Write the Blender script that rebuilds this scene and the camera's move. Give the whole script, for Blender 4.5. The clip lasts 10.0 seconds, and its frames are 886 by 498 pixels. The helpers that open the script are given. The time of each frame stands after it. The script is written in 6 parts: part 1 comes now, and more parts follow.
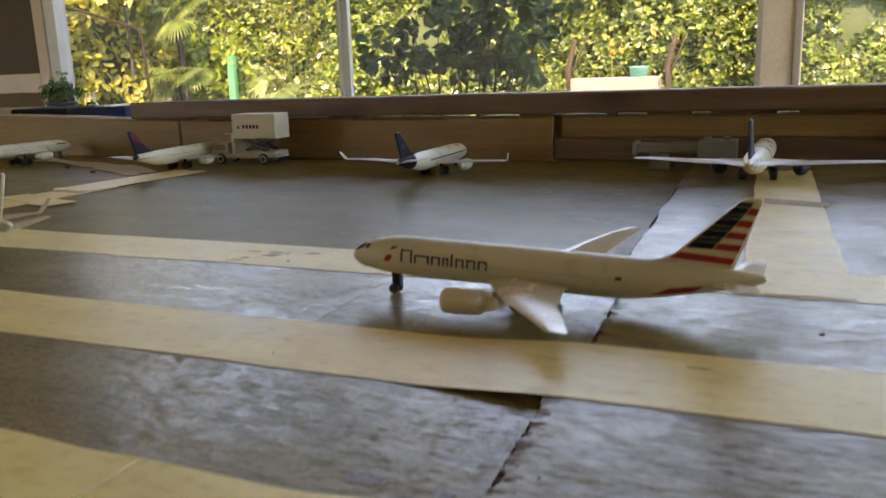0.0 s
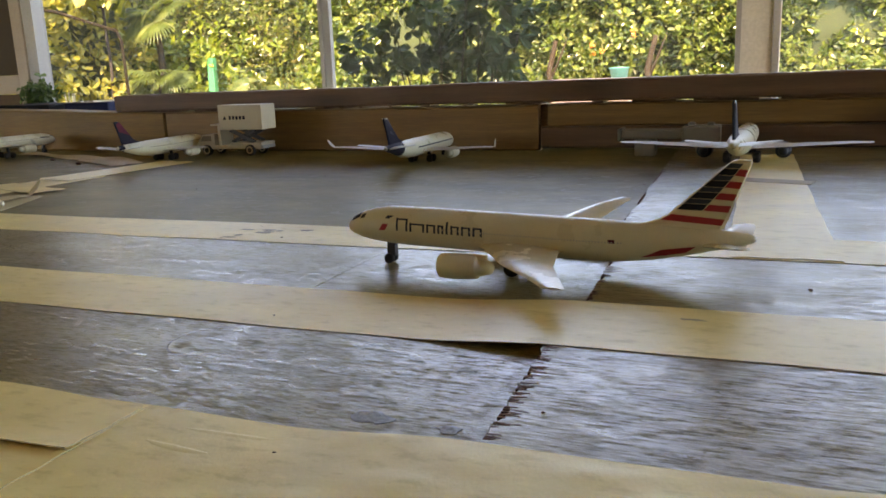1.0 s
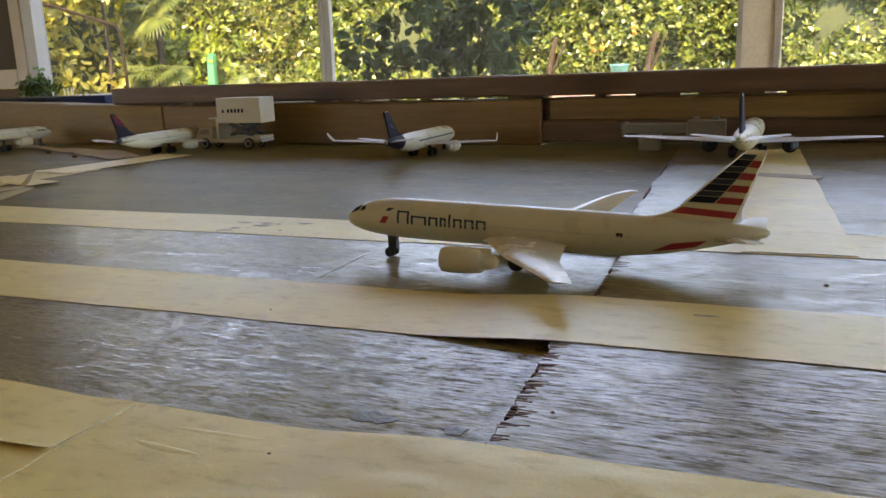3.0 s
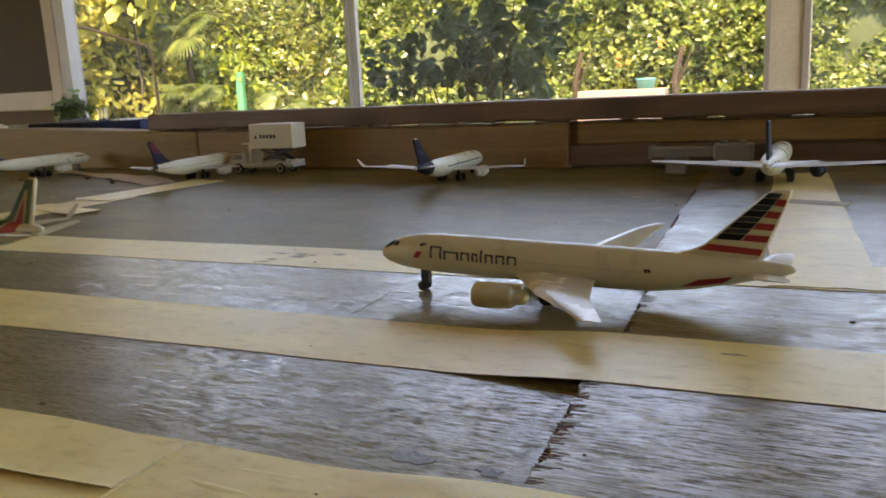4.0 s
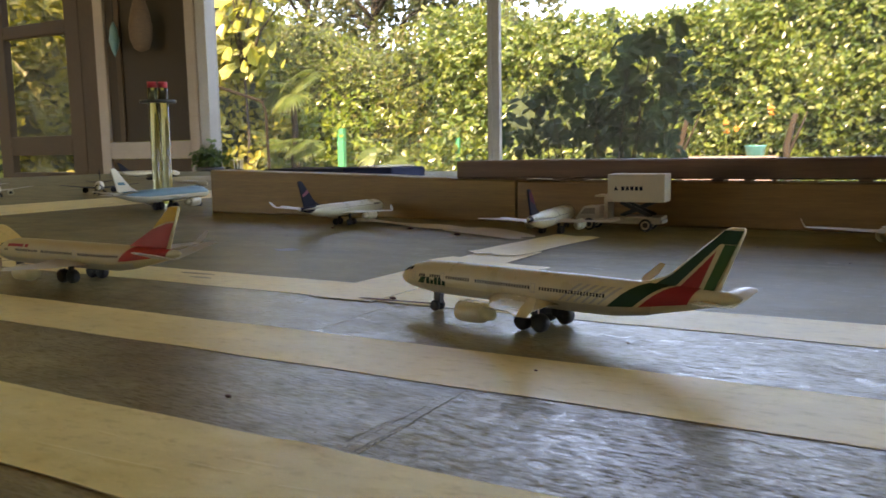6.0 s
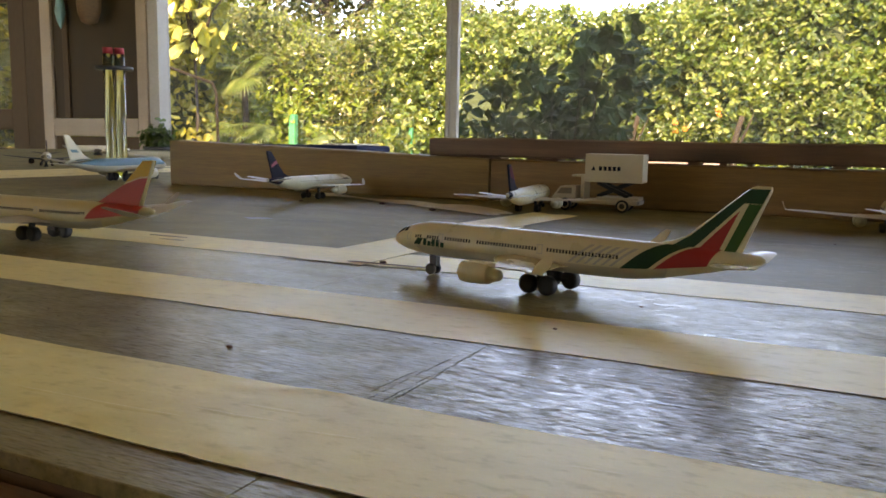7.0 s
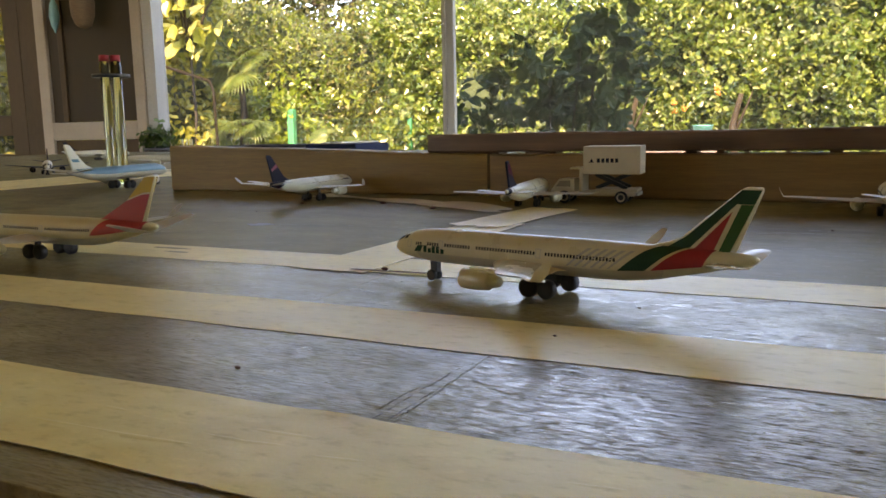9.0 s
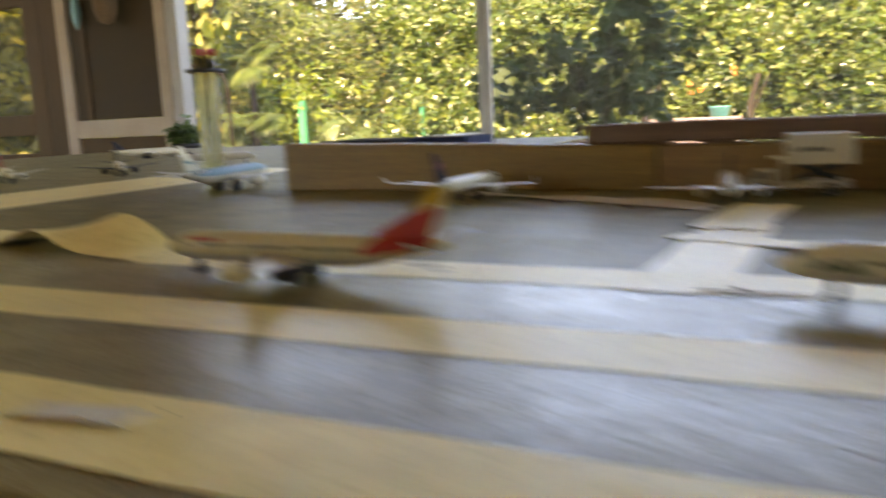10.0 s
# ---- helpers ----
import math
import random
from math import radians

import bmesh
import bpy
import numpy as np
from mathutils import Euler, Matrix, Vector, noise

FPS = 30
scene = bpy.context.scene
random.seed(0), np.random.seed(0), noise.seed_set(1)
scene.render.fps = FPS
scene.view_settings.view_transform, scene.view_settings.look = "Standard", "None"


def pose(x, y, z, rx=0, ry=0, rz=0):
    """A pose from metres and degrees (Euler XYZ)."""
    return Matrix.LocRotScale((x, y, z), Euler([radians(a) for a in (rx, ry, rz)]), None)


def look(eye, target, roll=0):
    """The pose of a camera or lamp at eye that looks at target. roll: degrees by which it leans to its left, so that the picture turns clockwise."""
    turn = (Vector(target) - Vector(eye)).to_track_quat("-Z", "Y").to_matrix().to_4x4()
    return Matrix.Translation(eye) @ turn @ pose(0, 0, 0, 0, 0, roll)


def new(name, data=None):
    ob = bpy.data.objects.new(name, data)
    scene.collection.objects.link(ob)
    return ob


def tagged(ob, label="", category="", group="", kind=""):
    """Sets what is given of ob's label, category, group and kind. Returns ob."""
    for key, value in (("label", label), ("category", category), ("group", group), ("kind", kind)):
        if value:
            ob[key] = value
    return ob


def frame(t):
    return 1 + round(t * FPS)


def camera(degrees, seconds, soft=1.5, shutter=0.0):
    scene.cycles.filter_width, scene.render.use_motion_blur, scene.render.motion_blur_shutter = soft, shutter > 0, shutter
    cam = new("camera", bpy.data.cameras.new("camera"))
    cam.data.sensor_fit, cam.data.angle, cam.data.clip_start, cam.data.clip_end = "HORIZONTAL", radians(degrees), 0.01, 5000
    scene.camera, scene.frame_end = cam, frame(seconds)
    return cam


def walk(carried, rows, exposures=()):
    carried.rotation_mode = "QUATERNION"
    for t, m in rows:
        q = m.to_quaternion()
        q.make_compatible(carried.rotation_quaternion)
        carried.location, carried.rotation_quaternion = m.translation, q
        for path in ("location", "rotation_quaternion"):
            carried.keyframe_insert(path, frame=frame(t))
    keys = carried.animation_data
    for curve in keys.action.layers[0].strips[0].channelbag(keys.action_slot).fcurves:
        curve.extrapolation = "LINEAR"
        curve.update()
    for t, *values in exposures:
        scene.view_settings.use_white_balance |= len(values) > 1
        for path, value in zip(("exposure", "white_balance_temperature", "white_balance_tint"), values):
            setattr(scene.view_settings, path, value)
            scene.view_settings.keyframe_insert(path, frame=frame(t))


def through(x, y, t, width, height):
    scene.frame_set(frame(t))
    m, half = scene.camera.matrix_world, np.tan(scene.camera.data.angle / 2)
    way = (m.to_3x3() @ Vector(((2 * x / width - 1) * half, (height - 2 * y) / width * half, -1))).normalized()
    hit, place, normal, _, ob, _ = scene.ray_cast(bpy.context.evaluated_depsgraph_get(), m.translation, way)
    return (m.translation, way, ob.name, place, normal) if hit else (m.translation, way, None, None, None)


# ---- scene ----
cam = camera(58.1, 10.0, soft=1.6, shutter=0.65)
PATH = [
    (0, (0.350, 0.320, 0.081), (-0.420, 2.121, -0.355), -2.0),
    (0.5, (0.345, 0.314, 0.067), (-0.416, 2.123, -0.354), -2.2),
    (1, (0.348, 0.312, 0.070), (-0.382, 2.131, -0.362), -2.2),
    (1.5, (0.343, 0.313, 0.073), (-0.387, 2.137, -0.341), -1.9),
    (2, (0.344, 0.317, 0.070), (-0.379, 2.139, -0.364), -1.8),
    (3.5, (0.344, 0.319, 0.067), (-0.395, 2.132, -0.371), -2.3),
    (4, (0.345, 0.312, 0.076), (-0.443, 2.106, -0.324), -2.6),
    (4.3, (0.323, 0.307, 0.077), (-0.514, 2.081, -0.313), -3.6),
    (4.5, (0.278, 0.298, 0.086), (-0.613, 2.050, -0.287), -3.4),
    (4.7, (0.231, 0.299, 0.090), (-0.688, 2.036, -0.280), -3.2),
    (4.9, (0.165, 0.301, 0.078), (-0.771, 2.031, -0.287), -3.4),
    (5, (0.146, 0.301, 0.074), (-0.818, 2.016, -0.287), -3.4),
    (5.2, (0.084, 0.308, 0.078), (-0.938, 1.992, -0.268), -3.0),
    (6.3, (0.069, 0.291, 0.064), (-0.856, 2.048, -0.172), -0.1),
    (6.5, (0.064, 0.300, 0.059), (-0.831, 2.067, -0.218), 0.1),
    (7, (0.047, 0.297, 0.056), (-0.804, 2.087, -0.212), 1.1),
    (7.5, (0.046, 0.299, 0.058), (-0.772, 2.105, -0.202), 1.4),
    (8, (0.046, 0.298, 0.059), (-0.769, 2.105, -0.200), 1.0),
    (8.5, (0.048, 0.298, 0.060), (-0.787, 2.096, -0.202), 0.2),
    (9, (0.050, 0.294, 0.064), (-0.807, 2.076, -0.232), -1.1),
    (9.5, (0.055, 0.296, 0.068), (-0.794, 2.081, -0.237), -2.0),
    (9.8, (0.008, 0.282, 0.067), (-0.848, 2.064, -0.238), -2.5),
    (9.9, (-0.056, 0.286, 0.065), (-0.906, 2.076, -0.258), -2.5),
    (10, (-0.102, 0.287, 0.072), (-0.973, 2.058, -0.253), -2.6),
]
walk(cam, [(t, look(eye, target, roll)) for t, eye, target, roll in PATH],
     exposures=[(0.0, 3.88, 12100, 25), (4.0, 3.88, 12100, 25), (4.5, 3.80, 11400, 24), (5.2, 3.80, 12100, 25), (6.3, 3.54, 11100, 24), (6.5, 3.56, 11100, 24),
               (7.0, 3.77, 12100, 25), (9.0, 3.73, 12100, 25), (10.0, 3.90, 12100, 25)])

# ---- daylight ----
SUN_ELEVATION, SUN_AZIMUTH = 47.0, 165.0     # degrees; azimuth counted from +y towards +x
world = bpy.data.worlds.new("sky")
scene.world = world
world.use_nodes = True
wt = world.node_tree
sky = wt.nodes.new("ShaderNodeTexSky")
sky.sky_type, sky.sun_disc = "NISHITA", False
sky.air_density, sky.ozone_density, sky.dust_density = 0.75, 5.0, 0.05
sky.sun_elevation, sky.sun_rotation = radians(SUN_ELEVATION), radians(SUN_AZIMUTH)
wt.links.new(sky.outputs[0], wt.nodes["Background"].inputs[0])
wt.nodes["Background"].inputs[1].default_value = 0.15
sun_data = bpy.data.lights.new("sun", "SUN")
sun_data.energy, sun_data.angle, sun_data.color = 2.0, radians(0.5), (1.0, 0.94, 0.84)
sun = new("sun", sun_data)
az, el = radians(SUN_AZIMUTH), radians(SUN_ELEVATION)
sun_from = Vector((math.sin(az) * math.cos(el), math.cos(az) * math.cos(el), math.sin(el)))
sun.matrix_world = look(sun_from * 30, (0, 0, 0))


# ---- materials ----
def ramp(nt, fac, stops):
    node = nt.nodes.new("ShaderNodeValToRGB")
    el_ = node.color_ramp.elements
    while len(el_) < len(stops):
        el_.new(0.5)
    for e, (p, c) in zip(el_, stops):
        e.position, e.color = p, (*c, 1)
    nt.links.new(fac, node.inputs[0])
    return node.outputs[0]


def tex(nt, scale, stretch=(1, 1, 1), detail=4.0, rough=0.55, turn=0.0):
    co = nt.nodes.new("ShaderNodeTexCoord")
    mp = nt.nodes.new("ShaderNodeMapping")
    mp.inputs["Scale"].default_value = stretch
    mp.inputs["Rotation"].default_value = (0, 0, radians(turn))
    nt.links.new(co.outputs["Object"], mp.inputs[0])
    no = nt.nodes.new("ShaderNodeTexNoise")
    no.inputs["Scale"].default_value = scale
    no.inputs["Detail"].default_value = detail
    no.inputs["Roughness"].default_value = rough
    nt.links.new(mp.outputs[0], no.inputs["Vector"])
    return no.outputs["Fac"]


def mixcol(nt, fac, a, b, mode="MIX"):
    m = nt.nodes.new("ShaderNodeMix")
    m.data_type, m.blend_type = "RGBA", mode
    if isinstance(fac, float):
        m.inputs[0].default_value = fac
    else:
        nt.links.new(fac, m.inputs[0])
    for sock, v in ((m.inputs[6], a), (m.inputs[7], b)):
        if isinstance(v, tuple):
            sock.default_value = (*v, 1)
        else:
            nt.links.new(v, sock)
    return m.outputs[2]


def bump(nt, bsdf, height, strength, distance):
    b = nt.nodes.new("ShaderNodeBump")
    b.inputs["Strength"].default_value = strength
    b.inputs["Distance"].default_value = distance
    nt.links.new(height, b.inputs["Height"])
    nt.links.new(b.outputs[0], bsdf.inputs["Normal"])


def scalar(nt, fac, lo, hi, a=0.3, b=0.7):
    m = nt.nodes.new("ShaderNodeMapRange")
    m.inputs[1].default_value, m.inputs[2].default_value = a, b
    m.inputs[3].default_value, m.inputs[4].default_value = lo, hi
    nt.links.new(fac, m.inputs[0])
    return m.outputs[0]


def surface(name, c1, c2, scale=30.0, stretch=(1, 1, 1), fine=400.0, rough=(0.4, 0.6), relief=0.1, depth=0.0005, metal=0.0,
            vary=0.0, spec=0.5, grit=0.86):
    """A surface of two tones mixed by coarse noise, with fine grain, relief and uneven gloss."""
    m = bpy.data.materials.new(name)
    m.use_nodes = True
    nt = m.node_tree
    bs = nt.nodes["Principled BSDF"]
    coarse = tex(nt, scale, stretch)
    grain = tex(nt, fine, stretch, 2.0)
    col = ramp(nt, coarse, [(0.3, c1), (0.7, c2)])
    g = ramp(nt, grain, [(0.3, (grit, grit, grit)), (0.7, (1.0, 1.0, 1.0))])
    col = mixcol(nt, 1.0, col, g, "MULTIPLY")
    if vary:
        oi = nt.nodes.new("ShaderNodeObjectInfo")
        v = ramp(nt, oi.outputs["Random"], [(0.0, (1 - vary,) * 3), (1.0, (1.0, 1.0, 1.0))])
        col = mixcol(nt, 1.0, col, v, "MULTIPLY")
    nt.links.new(col, bs.inputs["Base Color"])
    nt.links.new(scalar(nt, coarse, rough[0], rough[1]), bs.inputs["Roughness"])
    bs.inputs["Metallic"].default_value = metal
    bs.inputs["Specular IOR Level"].default_value = spec
    if relief:
        bump(nt, bs, grain, relief, depth)
    return m


def paint(name, c, rough=0.35, wear=0.06, spec=0.5):
    """Sprayed toy paint: near plain, with a little mottling and dust."""
    d = tuple(max(0.0, v * (1 - wear * 2)) for v in c)
    return surface(name, d, c, 60.0, fine=900.0, rough=(rough, rough + 0.15), relief=0.02, depth=0.00005, grit=0.965, spec=spec)


def laminate_sheet(name, streak_scale, streak_stretch, wide_stretch, warm, gloss=0.75, olive=0.0, depth=1.0, calm_by=1.0):
    """Worn grey varnished sheet: fine wood-like streaks along x, matt and glossy by turns, blotches, scuffs."""
    m = bpy.data.materials.new(name)
    m.use_nodes = True
    nt = m.node_tree
    bs = nt.nodes["Principled BSDF"]
    blotch = tex(nt, 16.0, (1, 1.8, 1), 5.0, 0.6)
    streak = tex(nt, streak_scale, streak_stretch, 5.0, 0.68)
    fibre = tex(nt, 420.0, (1, 4.5, 1), 3.0, 0.6)
    wide = tex(nt, 30.0, wide_stretch, 5.0, 0.65)
    scuff = tex(nt, 60.0, (1, 1.6, 1), 6.0, 0.75, 12)
    base = ramp(nt, blotch, [(p, tuple(depth * v for v in c)) for p, c in ((0.3, (0.31, 0.268, 0.130 - 0.02 * olive)), (0.5, (0.255, 0.215, 0.100 - 0.016 * olive)), (0.72, (0.190, 0.155, 0.070 - 0.011 * olive)))])
    g = ramp(nt, streak, [(0.36, (0.60, 0.57, 0.53)), (0.50, (0.93, 0.92, 0.90)), (0.64, (1.24, 1.24, 1.24))])
    calm = scalar(nt, tex(nt, 9.0, (1, 1.2, 1), 3.0), 0.35 * calm_by, calm_by, 0.40, 0.58)
    col = mixcol(nt, calm, base, g, "MULTIPLY")
    f = ramp(nt, fibre, [(0.34, (0.60, 0.58, 0.55)), (0.64, (1.22, 1.22, 1.22))])
    col = mixcol(nt, 0.04 + 0.71 * calm_by, col, f, "MULTIPLY")
    w = ramp(nt, wide, [(0.35, (0.74, 0.74 - 0.06 * warm, 0.72 - 0.12 * warm)), (0.62, (1.12, 1.12, 1.12))])
    col = mixcol(nt, 0.35 + 0.45 * calm_by, col, w, "MULTIPLY")
    oi = nt.nodes.new("ShaderNodeObjectInfo")
    v = ramp(nt, oi.outputs["Random"], [(0.0, (0.84, 0.81, 0.78)), (1.0, (1.08, 1.08, 1.08))])
    col = mixcol(nt, 1.0, col, v, "MULTIPLY")
    nt.links.new(col, bs.inputs["Base Color"])

    def plus(x, y, op="ADD"):
        n = nt.nodes.new("ShaderNodeMath")
        n.operation = op
        nt.links.new(x, n.inputs[0])
        nt.links.new(y, n.inputs[1])
        return n.outputs[0]

    nt.links.new(plus(scalar(nt, scuff, 0.0, 0.16, 0.38, 0.68), scalar(nt, streak, 0.48, 0.48 - 0.24 * calm_by, 0.36, 0.62)), bs.inputs["Roughness"])
    # the varnish is worn off the dark pores
    shine = plus(scalar(nt, streak, 1.0 - 0.86 * calm_by, 1.0 + 0.3 * calm_by, 0.43, 0.57), scalar(nt, fibre, 1.0 - 0.68 * calm_by, 1.0, 0.41, 0.57), "MULTIPLY")
    nt.links.new(plus(shine, scalar(nt, blotch, 0.60 * gloss, 1.2 * gloss, 0.38, 0.64), "MULTIPLY"), bs.inputs["Coat Weight"])
    nt.links.new(scalar(nt, streak, (0.42 - 0.30 * calm_by) * gloss, (0.42 + 0.28 * calm_by) * gloss, 0.40, 0.6), bs.inputs["Specular IOR Level"])
    bs.inputs["Coat IOR"].default_value = 1.6
    nt.links.new(scalar(nt, scuff, 0.21 - 0.14 * calm_by, 0.31 - 0.14 * calm_by, 0.38, 0.66), bs.inputs["Coat Roughness"])
    bm_ = nt.nodes.new("ShaderNodeBump")
    bm_.inputs["Strength"].default_value = 1.0
    bm_.inputs["Distance"].default_value = 0.000082 * calm_by
    nt.links.new(plus(streak, wide), bm_.inputs["Height"])
    nt.links.new(bm_.outputs[0], bs.inputs["Normal"])
    nt.links.new(bm_.outputs[0], bs.inputs["Coat Normal"])
    return m


def tape_material(name, dark, light, shine):
    """Masking tape: crepe paper with a waxy face, brown streaks and rubbed patches."""
    m = bpy.data.materials.new(name)
    m.use_nodes = True
    nt = m.node_tree
    bs = nt.nodes["Principled BSDF"]
    patch_ = tex(nt, 24.0, (1, 1.5, 1), 5.0, 0.62)
    fleck = tex(nt, 120.0, (1, 2.2, 1), 4.0, 0.65)
    crepe = tex(nt, 900.0, (1.6, 1, 1), 2.0)
    col = ramp(nt, patch_, [(0.32, dark), (0.52, tuple((a + b) / 2 for a, b in zip(dark, light))), (0.68, light)])
    f = ramp(nt, fleck, [(0.32, (0.81, 0.79, 0.73)), (0.46, (1, 1, 1)), (0.60, (1, 1, 1)), (0.72, (1.12, 1.12, 1.14))])
    col = mixcol(nt, 0.8, col, f, "MULTIPLY")
    nt.links.new(col, bs.inputs["Base Color"])
    nt.links.new(scalar(nt, patch_, 0.34, 0.52), bs.inputs["Roughness"])
    bs.inputs["Specular IOR Level"].default_value = 0.32
    nt.links.new(scalar(nt, fleck, 0.2 * shine, shine, 0.35, 0.6), bs.inputs["Coat Weight"])
    bs.inputs["Coat Roughness"].default_value = 0.28
    h = nt.nodes.new("ShaderNodeMath")
    nt.links.new(fleck, h.inputs[0])
    nt.links.new(crepe, h.inputs[1])
    b = nt.nodes.new("ShaderNodeBump")
    b.inputs["Strength"].default_value = 0.6
    b.inputs["Distance"].default_value = 0.00008
    nt.links.new(h.outputs[0], b.inputs["Height"])
    nt.links.new(b.outputs[0], bs.inputs["Normal"])
    return m


def timber(name, dark, light, scale=7.0, knots=True, rough=(0.45, 0.65)):
    """Sawn board with grain along its x."""
    m = bpy.data.materials.new(name)
    m.use_nodes = True
    nt = m.node_tree
    bs = nt.nodes["Principled BSDF"]
    rings = tex(nt, scale, (1, 14, 22), 6.0, 0.6)
    fibre = tex(nt, 55.0, (1, 16, 20), 4.0, 0.6)
    stain = tex(nt, 6.0, (1, 2, 2), 3.0)
    col = ramp(nt, rings, [(0.3, dark), (0.55, tuple((a + b) / 2 for a, b in zip(dark, light))), (0.7, light)])
    f = ramp(nt, fibre, [(0.3, (0.72, 0.7, 0.66)), (0.65, (1, 1, 1))])
    col = mixcol(nt, 0.8, col, f, "MULTIPLY")
    s = ramp(nt, stain, [(0.62, (1, 1, 1)), (0.78, (0.55, 0.5, 0.45))])
    col = mixcol(nt, 0.7, col, s, "MULTIPLY")
    if knots:
        co = nt.nodes.new("ShaderNodeTexCoord")
        mp = nt.nodes.new("ShaderNodeMapping")
        mp.inputs["Scale"].default_value = (5.5, 16, 16)
        nt.links.new(co.outputs["Object"], mp.inputs[0])
        vo = nt.nodes.new("ShaderNodeTexVoronoi")
        vo.inputs["Scale"].default_value = 1.0
        nt.links.new(mp.outputs[0], vo.inputs["Vector"])
        k = ramp(nt, vo.outputs["Distance"], [(0.06, (0.32, 0.24, 0.18)), (0.22, (1, 1, 1))])
        col = mixcol(nt, 0.85, col, k, "MULTIPLY")
    nt.links.new(col, bs.inputs["Base Color"])
    nt.links.new(scalar(nt, rings, rough[0], rough[1]), bs.inputs["Roughness"])
    bump(nt, bs, fibre, 0.3, 0.0008)
    return m


def leaf_material(name, tones, through=0.35, gloss=0.38, spec=0.5):
    """Leaves: each one its own tone, glossy skin, some light let through."""
    m = bpy.data.materials.new(name)
    m.use_nodes = True
    nt = m.node_tree
    bs = nt.nodes["Principled BSDF"]
    geo = nt.nodes.new("ShaderNodeNewGeometry")
    n = len(tones) - 1
    col = ramp(nt, geo.outputs["Random Per Island"], [(i / n, c) for i, c in enumerate(tones)])
    spots = ramp(nt, tex(nt, 26.0), [(0.3, (0.75, 0.75, 0.7)), (0.7, (1.1, 1.1, 1.05))])
    col = mixcol(nt, 0.7, col, spots, "MULTIPLY")
    nt.links.new(col, bs.inputs["Base Color"])
    bs.inputs["Roughness"].default_value = gloss
    bs.inputs["Specular IOR Level"].default_value = spec
    tr = nt.nodes.new("ShaderNodeBsdfTranslucent")
    tcol = mixcol(nt, 1.0, col, (1.3, 1.35, 0.62), "MULTIPLY")
    nt.links.new(tcol, tr.inputs[0])
    mx = nt.nodes.new("ShaderNodeMixShader")
    mx.inputs[0].default_value = through
    nt.links.new(bs.outputs[0], mx.inputs[1])
    nt.links.new(tr.outputs[0], mx.inputs[2])
    nt.links.new(mx.outputs[0], nt.nodes["Material Output"].inputs[0])
    return m


SHEET = laminate_sheet("grey_sheet", 150.0, (1, 9, 1), (1, 4, 1), 1.0, 0.74)
SHEET_WORN = laminate_sheet("grey_sheet_scuffed", 215.0, (1, 6.0, 1), (1, 2.0, 1), 0.5, 0.8, calm_by=1.12)
SHEET_DULL = laminate_sheet("dull_grey_sheet", 60.0, (1, 2.2, 1), (1, 1.4, 1), 0.6, 0.19, 1.0, 0.84, calm_by=0.07)
SHEET_PALE = surface("scuffed_pale_sheet", (0.16, 0.155, 0.13), (0.30, 0.29, 0.26), 260.0, fine=900.0, rough=(0.35, 0.6), relief=0.5, depth=0.0003, grit=0.6)
TAPE = tape_material("masking_tape", (0.74, 0.57, 0.205), (0.92, 0.745, 0.335), 0.22)
# serves real tape stains and the shadow line painted on strip rims
TAPE_UNDER = surface("stain_and_rim_shade", (0.36, 0.28, 0.16), (0.55, 0.46, 0.30), 40.0, fine=500.0, rough=(0.6, 0.8))
PINE = timber("yellow_pine", (0.21, 0.122, 0.026), (0.32, 0.20, 0.05))
BROWN_PINE = timber("brown_pine", (0.19, 0.108, 0.038), (0.31, 0.185, 0.068))
DARK_TIMBER = timber("dark_timber", (0.105, 0.058, 0.034), (0.19, 0.108, 0.064))
EDGE_WOOD = timber("table_edge_wood", (0.10, 0.055, 0.03), (0.19, 0.11, 0.06), knots=False)
SCORED = surface("scored_sheet", (0.12, 0.10, 0.055), (0.19, 0.16, 0.09), 120.0, fine=600.0, rough=(0.5, 0.7))
RAW_EDGE = surface("raw_sheet_edge", (0.10, 0.045, 0.03), (0.20, 0.10, 0.06), 120.0, fine=600.0, rough=(0.7, 0.9))
WHITE_FRAME = surface("white_frame_paint", (0.29, 0.24, 0.19), (0.37, 0.31, 0.25), 4.0, fine=120.0, rough=(0.4, 0.6), relief=0.08, spec=0.2)
ALUMINIUM = surface("grey_aluminium", (0.27, 0.265, 0.25), (0.34, 0.335, 0.32), 3.0, fine=150.0, rough=(0.45, 0.6), relief=0.03, metal=0.2)
CREAM_POST = surface("cream_post_paint", (0.50, 0.40, 0.28), (0.62, 0.51, 0.38), 3.0, fine=90.0, rough=(0.5, 0.7))
BROWN_PANEL = surface("brown_panel_paint", (0.055, 0.035, 0.018), (0.085, 0.054, 0.029), 3.0, (1, 1, 0.3), 90.0, (0.5, 0.7), spec=0.2)
DARK_SCREEN = surface("dark_mesh_screen", (0.034, 0.024, 0.014), (0.052, 0.038, 0.023), 6.0, fine=700.0, rough=(0.5, 0.8), spec=0.2)
# PLASTER, BUFF_WALL, CEILING and FLOOR: unseen, yellowed to bounce warm light
PLASTER = surface("porch_plaster", (0.46, 0.37, 0.20), (0.56, 0.46, 0.27), 2.0, fine=40.0, rough=(0.7, 0.9), relief=0.1, depth=0.002)
BUFF_WALL = surface("buff_plaster", (0.44, 0.29, 0.07), (0.54, 0.37, 0.10), 2.0, fine=40.0, rough=(0.7, 0.9), depth=0.002)
MATT_BLACK = surface("matt_black_plastic", (0.008, 0.008, 0.009), (0.016, 0.016, 0.017), 40.0, rough=(0.75, 0.9), spec=0.15)
